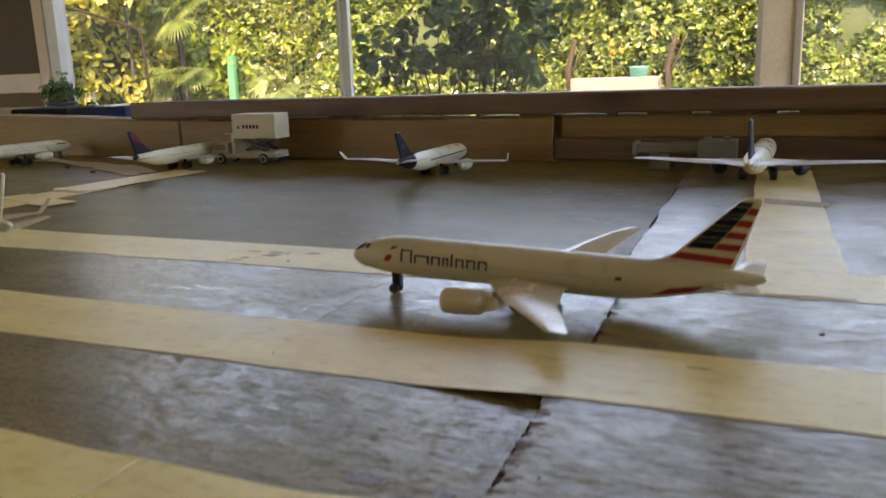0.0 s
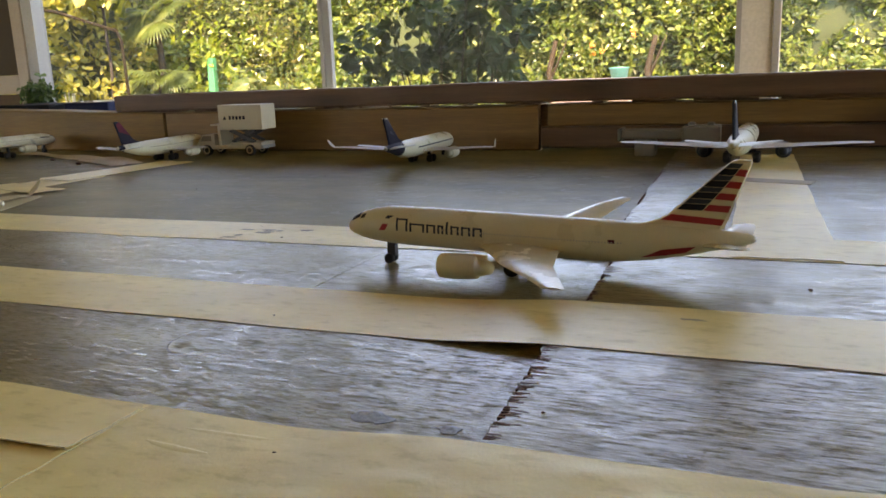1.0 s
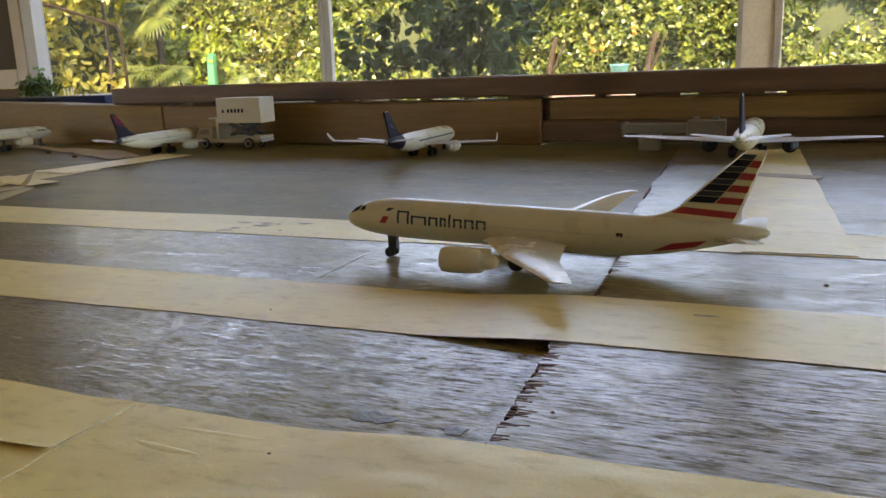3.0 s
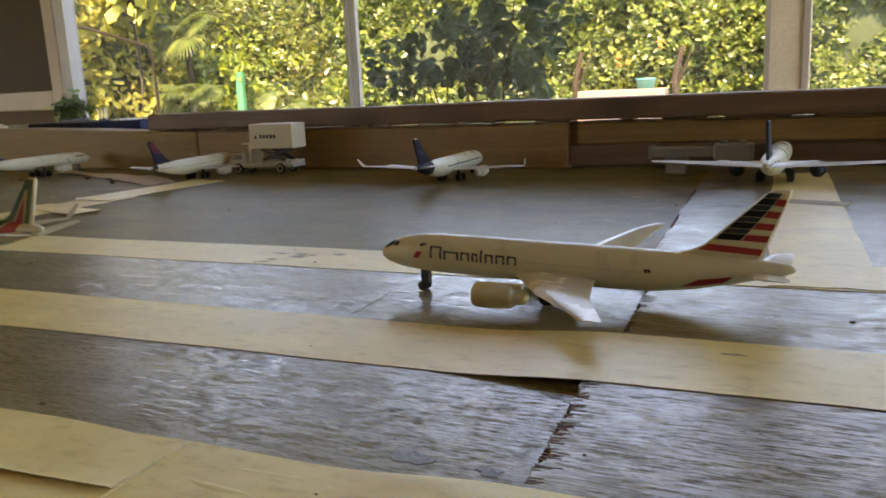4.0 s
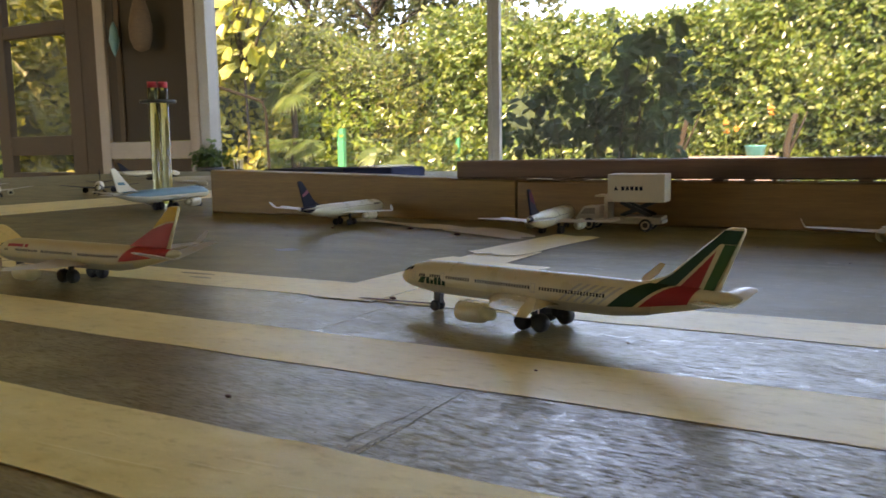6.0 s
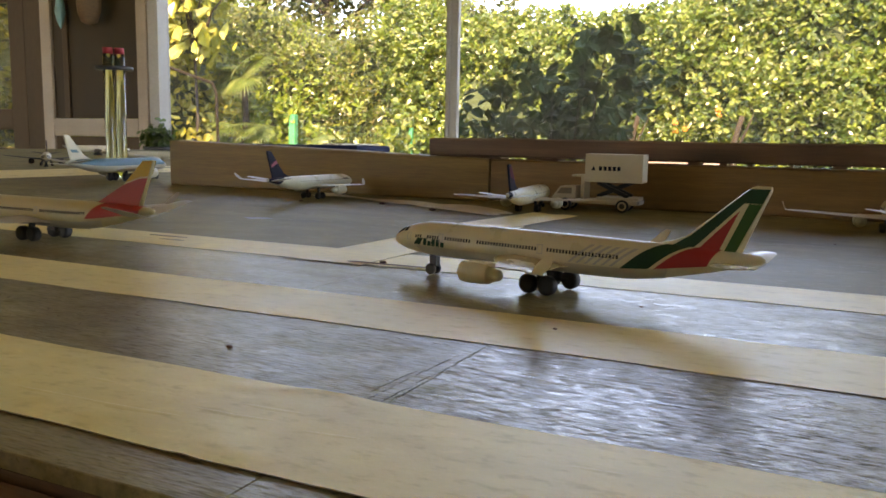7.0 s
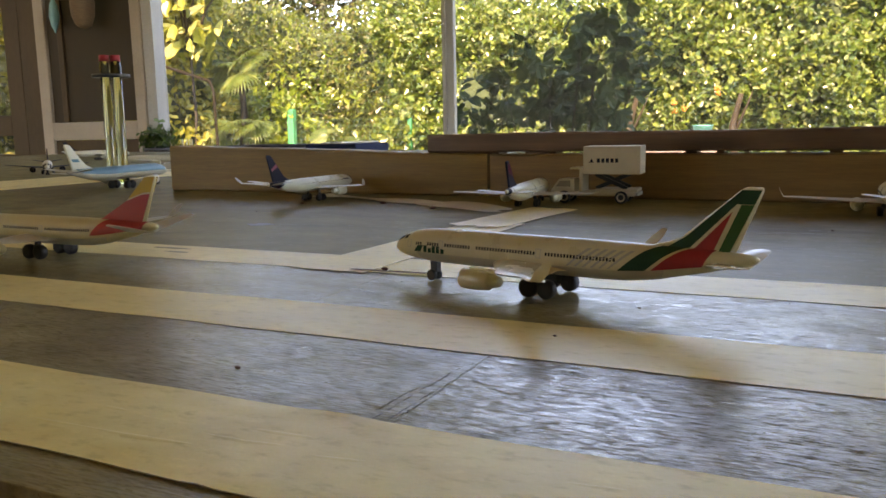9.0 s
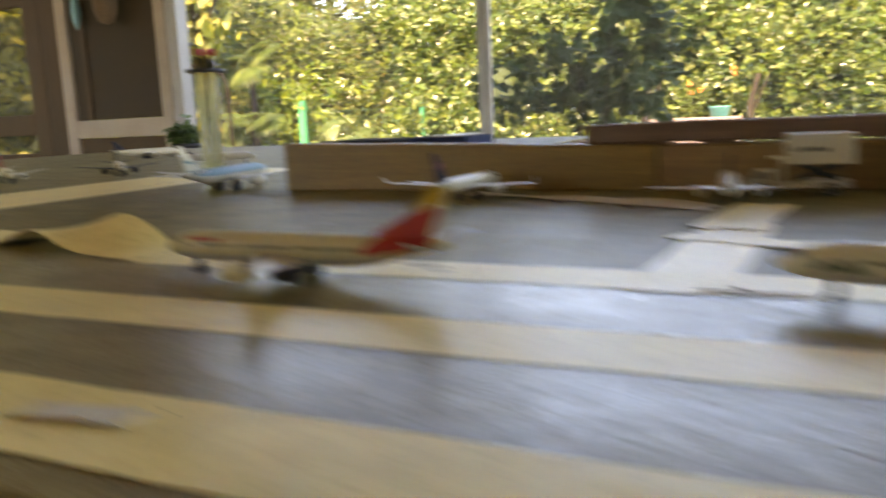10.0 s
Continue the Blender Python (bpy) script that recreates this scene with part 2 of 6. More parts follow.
CEILING = surface("ceiling_boards", (0.46, 0.355, 0.16), (0.58, 0.46, 0.23), 3.0, (1, 6, 1), 40.0, (0.6, 0.8))
FLOOR = surface("porch_tiles", (0.42, 0.275, 0.09), (0.52, 0.355, 0.13), 3.0, fine=60.0, rough=(0.4, 0.7))
GRASS = surface("garden_soil", (0.06, 0.075, 0.025), (0.13, 0.12, 0.06), 2.0, fine=40.0, rough=(0.8, 0.95), relief=0.4, depth=0.02)
PALE_STONE = surface("pale_garden_wall", (0.18, 0.13, 0.10), (0.25, 0.19, 0.155), 4.0, fine=60.0, rough=(0.7, 0.9))
CLUSIA = leaf_material("hedge_leaf", [(0.026, 0.050, 0.010), (0.064, 0.112, 0.022), (0.115, 0.172, 0.034), (0.19, 0.235, 0.048), (0.046, 0.078, 0.016), (0.31, 0.33, 0.12)], 0.40, 0.30)
FINE_LEAF = leaf_material("fine_leaf", [(0.022, 0.040, 0.008), (0.085, 0.130, 0.022), (0.19, 0.230, 0.045), (0.045, 0.075, 0.012), (0.15, 0.125, 0.038)], 0.35, 0.30)
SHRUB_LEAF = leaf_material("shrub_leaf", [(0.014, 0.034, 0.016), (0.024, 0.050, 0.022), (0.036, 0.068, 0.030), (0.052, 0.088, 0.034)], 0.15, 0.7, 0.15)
BIG_LEAF = leaf_material("big_yellow_leaf", [(0.14, 0.16, 0.02), (0.36, 0.35, 0.07), (0.56, 0.52, 0.19), (0.07, 0.10, 0.02), (0.48, 0.42, 0.09)], 0.45, 0.3)
PALM_LEAF = leaf_material("palm_leaf", [(0.05, 0.085, 0.020), (0.09, 0.13, 0.032), (0.16, 0.19, 0.065)], 0.4, 0.4)
SUN_LEAF = leaf_material("sunlit_leaf", [(0.10, 0.12, 0.02), (0.22, 0.215, 0.035), (0.34, 0.30, 0.06), (0.16, 0.165, 0.03)], 0.42, 0.45)
LIME_LEAF = leaf_material("lime_leaf", [(0.05, 0.09, 0.015), (0.13, 0.20, 0.03), (0.24, 0.29, 0.05), (0.08, 0.13, 0.02)], 0.45, 0.3)
POT_LEAF = leaf_material("pot_leaf", [(0.02, 0.05, 0.012), (0.04, 0.085, 0.02), (0.07, 0.12, 0.03)], 0.3, 0.4)
TREE_LEAF = leaf_material("tree_leaf", [(0.03, 0.04, 0.012), (0.06, 0.075, 0.02), (0.10, 0.10, 0.035)], 0.4, 0.5)
# near-black green that paints the shade between leaves
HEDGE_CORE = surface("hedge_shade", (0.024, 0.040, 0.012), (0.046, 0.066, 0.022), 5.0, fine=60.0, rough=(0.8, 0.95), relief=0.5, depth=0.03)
BARK = surface("bark", (0.022, 0.017, 0.012), (0.050, 0.038, 0.027), 12.0, (1, 1, 0.3), 90.0, (0.8, 0.95), 0.5, 0.01, spec=0.1)
DARK_BARK = surface("dark_bark", (0.018, 0.013, 0.009), (0.04, 0.03, 0.02), 12.0, (1, 1, 0.3), 90.0, (0.8, 0.95), 0.5, 0.01)
PINK_BARK = surface("smooth_bark", (0.026, 0.019, 0.012), (0.046, 0.033, 0.022), 9.0, (1, 1, 0.4), 90.0, (0.8, 0.95), 0.3, 0.005, spec=0.1)
TEAL = paint("teal_plastic", (0.10, 0.42, 0.36))
GREEN_POST = paint("green_post_paint", (0.03, 0.26, 0.12))
BLACK = surface("black_plastic", (0.010, 0.010, 0.011), (0.020, 0.020, 0.022), 40.0, fine=600.0, rough=(0.35, 0.55))
RUBBER = surface("black_tyre", (0.008, 0.008, 0.009), (0.016, 0.016, 0.018), 80.0, fine=900.0, rough=(0.45, 0.65))
CREAM = paint("cream_white_paint", (0.60, 0.56, 0.39), 0.24, 0.04)
IB_CREAM = paint("warm_cream_paint", (0.58, 0.505, 0.28), 0.32, 0.04)
WHITE = paint("white_paint", (0.52, 0.475, 0.35), 0.3, 0.04)
GLOSS_WHITE = surface("gloss_cream_enamel", (0.58, 0.53, 0.36), (0.68, 0.63, 0.46), 60.0, fine=900.0, rough=(0.14, 0.30), relief=0.02, depth=0.00005, grit=0.96)
WING_GREY = paint("wing_grey_paint", (0.47, 0.435, 0.335), 0.28)
BELLY_GREY = paint("belly_grey_paint", (0.40, 0.40, 0.38), 0.35)
RED = paint("red_paint", (0.36, 0.03, 0.038), 0.42, spec=0.25)
IB_RED = paint("tail_red_paint", (0.42, 0.032, 0.022), 0.42, spec=0.25)
IB_YELLOW = paint("tail_yellow_paint", (0.56, 0.35, 0.03), 0.42, spec=0.25)
NAVY = paint("navy_paint", (0.010, 0.010, 0.019), 0.45, spec=0.15)
SLATE = paint("slate_blue_paint", (0.030, 0.040, 0.058), 0.4, spec=0.2)
DEEP_GREEN = paint("deep_green_paint", (0.006, 0.048, 0.025), 0.45, spec=0.2)
LEAF_GREEN = paint("bright_green_paint", (0.022, 0.09, 0.026), 0.45, spec=0.2)
TITLE_GREY = paint("title_grey_paint", (0.035, 0.042, 0.06), 0.45, spec=0.2)
WINDOW_DARK = paint("window_dark_paint", (0.016, 0.016, 0.018), 0.6, spec=0.1)
SKY_BLUE = paint("light_blue_paint", (0.026, 0.135, 0.165))
CLARET = paint("claret_paint", (0.10, 0.012, 0.02), 0.45, spec=0.15)
BRIDGE_GREY = paint("bridge_grey_plastic", (0.21, 0.20, 0.165), 0.5)
PAPER = surface("cream_paper", (0.56, 0.49, 0.36), (0.68, 0.62, 0.49), 14.0, fine=400.0, rough=(0.55, 0.75), relief=0.2, depth=0.0004)


def glass_material():
    m = bpy.data.materials.new("foliage_tint_glass")
    m.use_nodes = True
    bs = m.node_tree.nodes["Principled BSDF"]
    # yellow tint stands in for foliage refracted in the clear tubes
    bs.inputs["Base Color"].default_value = (0.94, 0.95, 0.58, 1)
    bs.inputs["Transmission Weight"].default_value = 1.0
    bs.inputs["Roughness"].default_value = 0.03
    bs.inputs["IOR"].default_value = 1.49
    return m


GLASS = glass_material()


def insect_screen(name, low, high, openness):
    """Fine woven screen: part thread, part open."""
    m = bpy.data.materials.new(name)
    m.use_nodes = True
    nt = m.node_tree
    bs = nt.nodes["Principled BSDF"]
    nt.links.new(ramp(nt, tex(nt, 9.0), [(0.3, low), (0.7, high)]), bs.inputs["Base Color"])
    bs.inputs["Roughness"].default_value = 0.8
    gap = nt.nodes.new("ShaderNodeBsdfTransparent")
    mx = nt.nodes.new("ShaderNodeMixShader")
    mx.inputs[0].default_value = openness
    nt.links.new(bs.outputs[0], mx.inputs[1])
    nt.links.new(gap.outputs[0], mx.inputs[2])
    nt.links.new(mx.outputs[0], nt.nodes["Material Output"].inputs[0])
    return m



# ---- building helpers ----
def part(name, bm, material, parent=None, label="", smooth=False):
    me = bpy.data.meshes.new(name)
    bmesh.ops.recalc_face_normals(bm, faces=bm.faces)
    bm.to_mesh(me)
    bm.free()
    if smooth:
        me.shade_smooth()
    me.materials.append(material)
    ob = new(name, me)
    if parent:
        ob.parent = parent
    return tagged(ob, label=label)


def thing(name, m, label, category, group="", kind=""):
    ob = new(name)
    ob.empty_display_size = 0.02
    ob.matrix_world = m
    return tagged(ob, label, category, group, kind)


def add_box(bm, x0, x1, y0, y1, z0, z1, bevel=0.0, m=None):
    r = bmesh.ops.create_cube(bm, size=1.0)
    vs = r["verts"]
    bmesh.ops.transform(bm, verts=vs, matrix=Matrix.LocRotScale(((x0 + x1) / 2, (y0 + y1) / 2, (z0 + z1) / 2), None, (x1 - x0, y1 - y0, z1 - z0)))
    if bevel:
        es = list({e for v in vs for e in v.link_edges})
        rb = bmesh.ops.bevel(bm, geom=es, offset=bevel, segments=2, affect="EDGES", profile=0.6)
        vs = list({v for f in rb["faces"] for v in f.verts} | {v for v in vs if v.is_valid})
    if m is not None:
        bmesh.ops.transform(bm, verts=[v for v in vs if v.is_valid], matrix=m)
    return vs


def box_bm(*a, **k):
    bm = bmesh.new()
    add_box(bm, *a, **k)
    return bm


def loft(bm, rings, closed=True, caps=True):
    rows = [[bm.verts.new(p) for p in ring] for ring in rings]
    n = len(rows[0])
    for a, b in zip(rows, rows[1:]):
        for i in range(n if closed else n - 1):
            j = (i + 1) % n
            bm.faces.new((a[i], a[j], b[j], b[i]))
    if caps and closed:
        bm.faces.new(list(reversed(rows[0])))
        bm.faces.new(rows[-1])
    return rows


def tube(bm, pts, radii, seg=10):
    """A round bar through the points."""
    rings = []
    pts = [Vector(p) for p in pts]
    for i, p in enumerate(pts):
        d = (pts[min(i + 1, len(pts) - 1)] - pts[max(i - 1, 0)]).normalized()
        u = d.orthogonal().normalized()
        if i and rings:
            u = (last - d * last.dot(d)).normalized()
        last = u
        w = d.cross(u)
        r = radii[i] if hasattr(radii, "__len__") else radii
        rings.append([p + (u * math.cos(k * math.tau / seg) + w * math.sin(k * math.tau / seg)) * r for k in range(seg)])
    loft(bm, rings)


def lathe(bm, profile, axis="z", seg=20, at=(0, 0, 0)):
    """A turned body: profile of (radius, height)."""
    rings = []
    for r, h in profile:
        ring = []
        for k in range(seg):
            a = k * math.tau / seg
            c, s_ = math.cos(a) * max(r, 1e-5), math.sin(a) * max(r, 1e-5)
            p = {"z": (c, s_, h), "y": (c, h, s_), "x": (h, c, s_)}[axis]
            ring.append(Vector(at) + Vector(p))
        rings.append(ring)
    loft(bm, rings)


def smooth01(x):
    x = min(1.0, max(0.0, x))
    return x * x * (3 - 2 * x)


# ---- the porch ----
WALL_Y, FLOOR_Z, CEIL_Z = 3.49, -0.76, 1.72
X_LEFT, X_RIGHT, Y_BACK = -5.3, 2.6, -2.0
SILL_Z, HEAD_Z, LEDGE_Z = -0.20, 1.56, -0.13


def wall(name, x0, x1, y0, y1, z0, z1, material=None, label="plain plastered porch wall"):
    return tagged(part(name, box_bm(x0, x1, y0, y1, z0, z1), material or PLASTER), label, "wall", kind="structure")


tagged(part("floor", box_bm(X_LEFT, X_RIGHT, Y_BACK - 0.1, WALL_Y + 0.1, FLOOR_Z - 0.1, FLOOR_Z), FLOOR), "unseen terracotta porch floor, sunlit to bounce warm light", "floor", kind="structure")
tagged(part("ceiling", box_bm(X_LEFT - 0.5, X_RIGHT + 0.5, Y_BACK - 0.2, WALL_Y + 0.35, CEIL_Z, CEIL_Z + 0.1), CEILING), "unseen boarded porch ceiling with an overhang, yellowed to warm its bounce", "ceiling", kind="structure")
wall("wall_north_below", X_LEFT, X_RIGHT, WALL_Y, WALL_Y + 0.1, FLOOR_Z, SILL_Z, BROWN_PANEL, "brown painted low wall below the porch windows")
wall("wall_north_above", X_LEFT, X_RIGHT, WALL_Y, WALL_Y + 0.1, HEAD_Z, CEIL_Z)
# unseen wall; doorway added so sun bounces warmly off the floor
for nm, x0, x1, z0, z1 in (("left", X_LEFT, -4.2, FLOOR_Z, CEIL_Z), ("right", -2.7, X_RIGHT, FLOOR_Z, CEIL_Z), ("above", -4.199, -2.701, 1.30, CEIL_Z)):
    wall("wall_south_" + nm, x0, x1, Y_BACK - 0.1, Y_BACK, z0, z1, BUFF_WALL, "unseen buff wall with a doorway added to let sunlight in")
for nm, xa in (("west", X_LEFT), ("east", X_RIGHT)):
    xb = xa - 0.1 if nm == "west" else xa + 0.1
    a, b = min(xa, xb), max(xa, xb)
    wall("wall_%s_below" % nm, a, b, Y_BACK - 0.1, WALL_Y + 0.1, FLOOR_Z, SILL_Z, BROWN_PANEL, "brown painted low wall below the side screens")
    wall("wall_%s_above" % nm, a, b, Y_BACK - 0.1, WALL_Y + 0.1, HEAD_Z, CEIL_Z)
    # unseen walls; how far each stays solid sets the side light
    solid_to = 0.098 if nm == "east" else -1.302
    wall("wall_%s_solid" % nm, a, b, Y_BACK - 0.1, solid_to, SILL_Z, HEAD_Z, BUFF_WALL, "unseen buff side wall, its length set to limit fill light")
    for i, yy in enumerate((0.1, 1.15, 2.3, WALL_Y - 0.02) if nm == "east" else (-1.3, 0.3, 1.9, WALL_Y - 0.02)):
        wall("wall_%s_pier_%d" % (nm, i + 1), a, b, yy, yy + 0.12, SILL_Z, HEAD_Z, CREAM_POST, "cream painted pier between side screens")


def post(name, x0, x1, y0, y1, material, label, slim=None):
    bm = box_bm(x0, x1, y0, y1, SILL_Z + 0.002, HEAD_Z - 0.002, bevel=0.006)
    ob = tagged(part(name, bm, material), label, "post", kind="structure")
    if slim:
        for sx in slim:
            part("bead", box_bm(sx[0], sx[1], y0 - 0.012, y0 - 0.001, SILL_Z + 0.01, HEAD_Z - 0.01, bevel=0.003), sx[2], ob)
    return ob


post("window_post_1", -1.466, -1.412, WALL_Y - 0.012, WALL_Y + 0.016, ALUMINIUM, "narrow grey aluminium post between screened windows", [(-1.463, -1.446, ALUMINIUM)])
post("window_post_2", 0.249, 0.400, WALL_Y - 0.03, WALL_Y + 0.09, CREAM_POST, "broad cream wooden post between screened windows", [(0.250, 0.268, WHITE_FRAME), (0.372, 0.397, WHITE_FRAME)])
post("window_post_3", 1.95, 2.08, WALL_Y - 0.03, WALL_Y + 0.09, CREAM_POST, "broad cream wooden post between screened windows")
post("window_post_4", -5.29, -5.22, WALL_Y - 0.03, WALL_Y + 0.09, WHITE_FRAME, "white painted post at the end bay")
tagged(part("window_ledge", box_bm(-3.25, -2.70, WALL_Y - 0.16, WALL_Y - 0.0315, SILL_Z + 0.0005, LEDGE_Z, bevel=0.006), CREAM_POST), "raised cream plant ledge below the window", "ledge", kind="structure")
tagged(part("window_sill", box_bm(X_LEFT, X_RIGHT, WALL_Y - 0.16, WALL_Y - 0.001, SILL_Z - 0.035, SILL_Z, bevel=0.006), CREAM_POST), "cream wooden ledge below the windows", "window sill", kind="structure")
for z0, z1 in ((SILL_Z, SILL_Z + 0.035), (HEAD_Z - 0.04, HEAD_Z)):
    for x0, x1 in ((-3.113, -1.469), (-1.409, 0.246), (0.403, 1.947)):
        tagged(part("window_frame_rail", box_bm(x0, x1, WALL_Y + 0.005, WALL_Y + 0.04, z0 + 0.002, z1 - 0.002, bevel=0.004), WHITE_FRAME), "white rail of the screened window", "window frame", kind="structure")

# assumed screens, their pale thread added as haze over the garden
HAZE_SCREEN = insect_screen("grey_insect_screen", (0.42, 0.42, 0.40), (0.52, 0.52, 0.50), 0.925)
for k, (x0, x1) in enumerate(((-3.112, -1.470), (-1.408, 0.245), (0.404, 1.946))):
    tagged(part("window_screen_%d" % (k + 1), box_bm(x0, x1, WALL_Y + 0.0425, WALL_Y + 0.0435, SILL_Z + 0.003, HEAD_Z - 0.003), HAZE_SCREEN), "fine grey see-through insect screen, added to haze the garden view", "insect screen", kind="structure")

# the screened door with its dark mesh
door = tagged(thing("door_1", pose(-3.6, WALL_Y - 0.03, 0), "white-framed porch door with dark mesh panels, shut", "door", kind="structure"))


def door_bar(name, x0, x1, z0, z1, mat_=None, y0=0.0, y1=0.045):
    return part(name, box_bm(x0 + 3.6, x1 + 3.6, y0, y1, z0, z1, bevel=0.005), mat_ or WHITE_FRAME, door)


door_bar("stile", -3.258, -3.188, FLOOR_Z, HEAD_Z)
door_bar("stile", -3.985, -3.905, FLOOR_Z, HEAD_Z)
door_bar("mid_rail", -3.903, -3.260, 0.046, 0.142)
door_bar("top_rail", -3.903, -3.260, HEAD_Z - 0.1, HEAD_Z)
door_bar("bottom_rail", -3.903, -3.260, FLOOR_Z, FLOOR_Z + 0.14)
part("mesh_panel", box_bm(-0.303, 0.340, 0.018, 0.026, 0.144, HEAD_Z - 0.102), DARK_SCREEN, door, "dark brown mesh panel")
part("kick_panel", box_bm(-0.303, 0.340, 0.015, 0.030, FLOOR_Z + 0.142, 0.044), BROWN_PANEL, door, "brown painted kick panel")
part("inner_bead", box_bm(-0.215, -0.175, 0.004, 0.017, 0.144, HEAD_Z - 0.102, bevel=0.003), BROWN_PANEL, door)
tagged(part("door_jamb", box_bm(-3.186, -3.115, WALL_Y - 0.02, WALL_Y + 0.06, SILL_Z, HEAD_Z, bevel=0.004), ALUMINIUM), "pale grey jamb beside the screen door", "door frame", kind="structure")
tagged(part("door_jamb", box_bm(-4.128, -3.987, WALL_Y - 0.02, WALL_Y + 0.06, FLOOR_Z, HEAD_Z, bevel=0.004), BROWN_PANEL), "brown jamb beside the screen door", "door frame", kind="structure")
bay = thing("window_1", pose(-4.56, WALL_Y - 0.02, 0), "brown-framed side window looking onto the garden", "window", kind="structure")
for nm, x0, x1, z0, z1 in (("window_frame", -0.42, -0.30, SILL_Z, HEAD_Z), ("window_frame", 0.30, 0.43, SILL_Z, HEAD_Z),
                           ("window_rail", -0.30, 0.30, 0.075, 0.195), ("window_rail", -0.30, 0.30, SILL_Z, -0.03), ("window_rail", -0.30, 0.30, 0.80, 0.88)):
    part(nm, box_bm(x0 + 0.001, x1 - 0.001, 0, 0.05, z0 + 0.001, z1 - 0.001, bevel=0.005), BROWN_PANEL, bay)
# added sheet that darkens the garden seen through this bay
part("screen", box_bm(-0.302, 0.302, 0.052, 0.054, SILL_Z + 0.004, HEAD_Z - 0.004), insect_screen("dimming_screen", (0.05, 0.04, 0.028), (0.09, 0.072, 0.05), 0.6), bay, "dark see-through sheet added to dim the garden view")

# things hung behind the door's mesh rail
orn = thing("hanging_ornament", pose(-3.76, WALL_Y - 0.075, 0.75), "small light-blue teardrop ornament hung on the door", "ornament")
bm = bmesh.new()
lathe(bm, [(0.001, -0.13), (0.018, -0.09), (0.028, -0.04), (0.02, 0.02), (0.004, 0.06)], seg=12)
part("drop", bm, surface("ornament_blue", (0.10, 0.30, 0.36), (0.16, 0.38, 0.42), 30.0), orn, smooth=True)
bm = bmesh.new()
tube(bm, [(0, 0, 0.06), (0, 0.0, 0.5)], 0.002, 6)
part("cord", bm, BLACK, orn)
hat = thing("hanging_basket", pose(-3.50, WALL_Y - 0.11, 0.70), "brown woven bag hung on the door mesh", "bag")
bm = bmesh.new()
lathe(bm, [(0.012, -0.075), (0.040, -0.06), (0.058, -0.01), (0.062, 0.06), (0.05, 0.13), (0.03, 0.2)], seg=16)
part("bag_body", bm, surface("woven_brown", (0.085, 0.05, 0.028), (0.14, 0.09, 0.05), 40.0, (1, 1, 4), 300.0, (0.7, 0.9), 0.4, 0.003), hat, smooth=True)
bm = bmesh.new()
tube(bm, [(-0.03, 0, 0.19), (-0.01, 0, 0.4), (0.01, 0, 0.4), (0.03, 0, 0.19)], 0.004, 6)
part("strap", bm, BLACK, hat)

# ---- the table ----
TABLE_X0, TABLE_X1, TABLE_Y0, TABLE_Y1 = -2.55, 1.5, 0.386, 2.62
WING_X, SHORT_Y1 = -0.70, 1.36        # the table is deeper at its far end
table = thing("model_table", pose(0, 0, FLOOR_Z), "large wooden table covered with worn grey sheets", "table")


def on_table(bm):
    bmesh.ops.translate(bm, verts=bm.verts, vec=(0, 0, -FLOOR_Z))
    return bm


part("tabletop", on_table(box_bm(TABLE_X0, WING_X, TABLE_Y0, TABLE_Y1, -0.030, -0.0035)), EDGE_WOOD, table)
part("tabletop", on_table(box_bm(WING_X + 0.0005, TABLE_X1, TABLE_Y0, SHORT_Y1, -0.030, -0.0035)), EDGE_WOOD, table)
part("edge_trim", on_table(box_bm(TABLE_X0, TABLE_X1, TABLE_Y0 - 0.018, TABLE_Y0 - 0.0005, -0.060, -0.004, bevel=0.004)), EDGE_WOOD, table, "dark brown wooden edge")
for lx in (TABLE_X0 + 0.1, -0.5, TABLE_X1 - 0.1):
    for ly in (TABLE_Y0 + 0.1, (TABLE_Y1 if lx < WING_X else SHORT_Y1) - 0.1):
        part("leg", on_table(box_bm(lx - 0.04, lx + 0.04, ly - 0.04, ly + 0.04, FLOOR_Z, -0.0305, bevel=0.005)), EDGE_WOOD, table)

HIGH = 0.0022        # the sheets right of the seam lie on a second layer
SEAM = 0.303


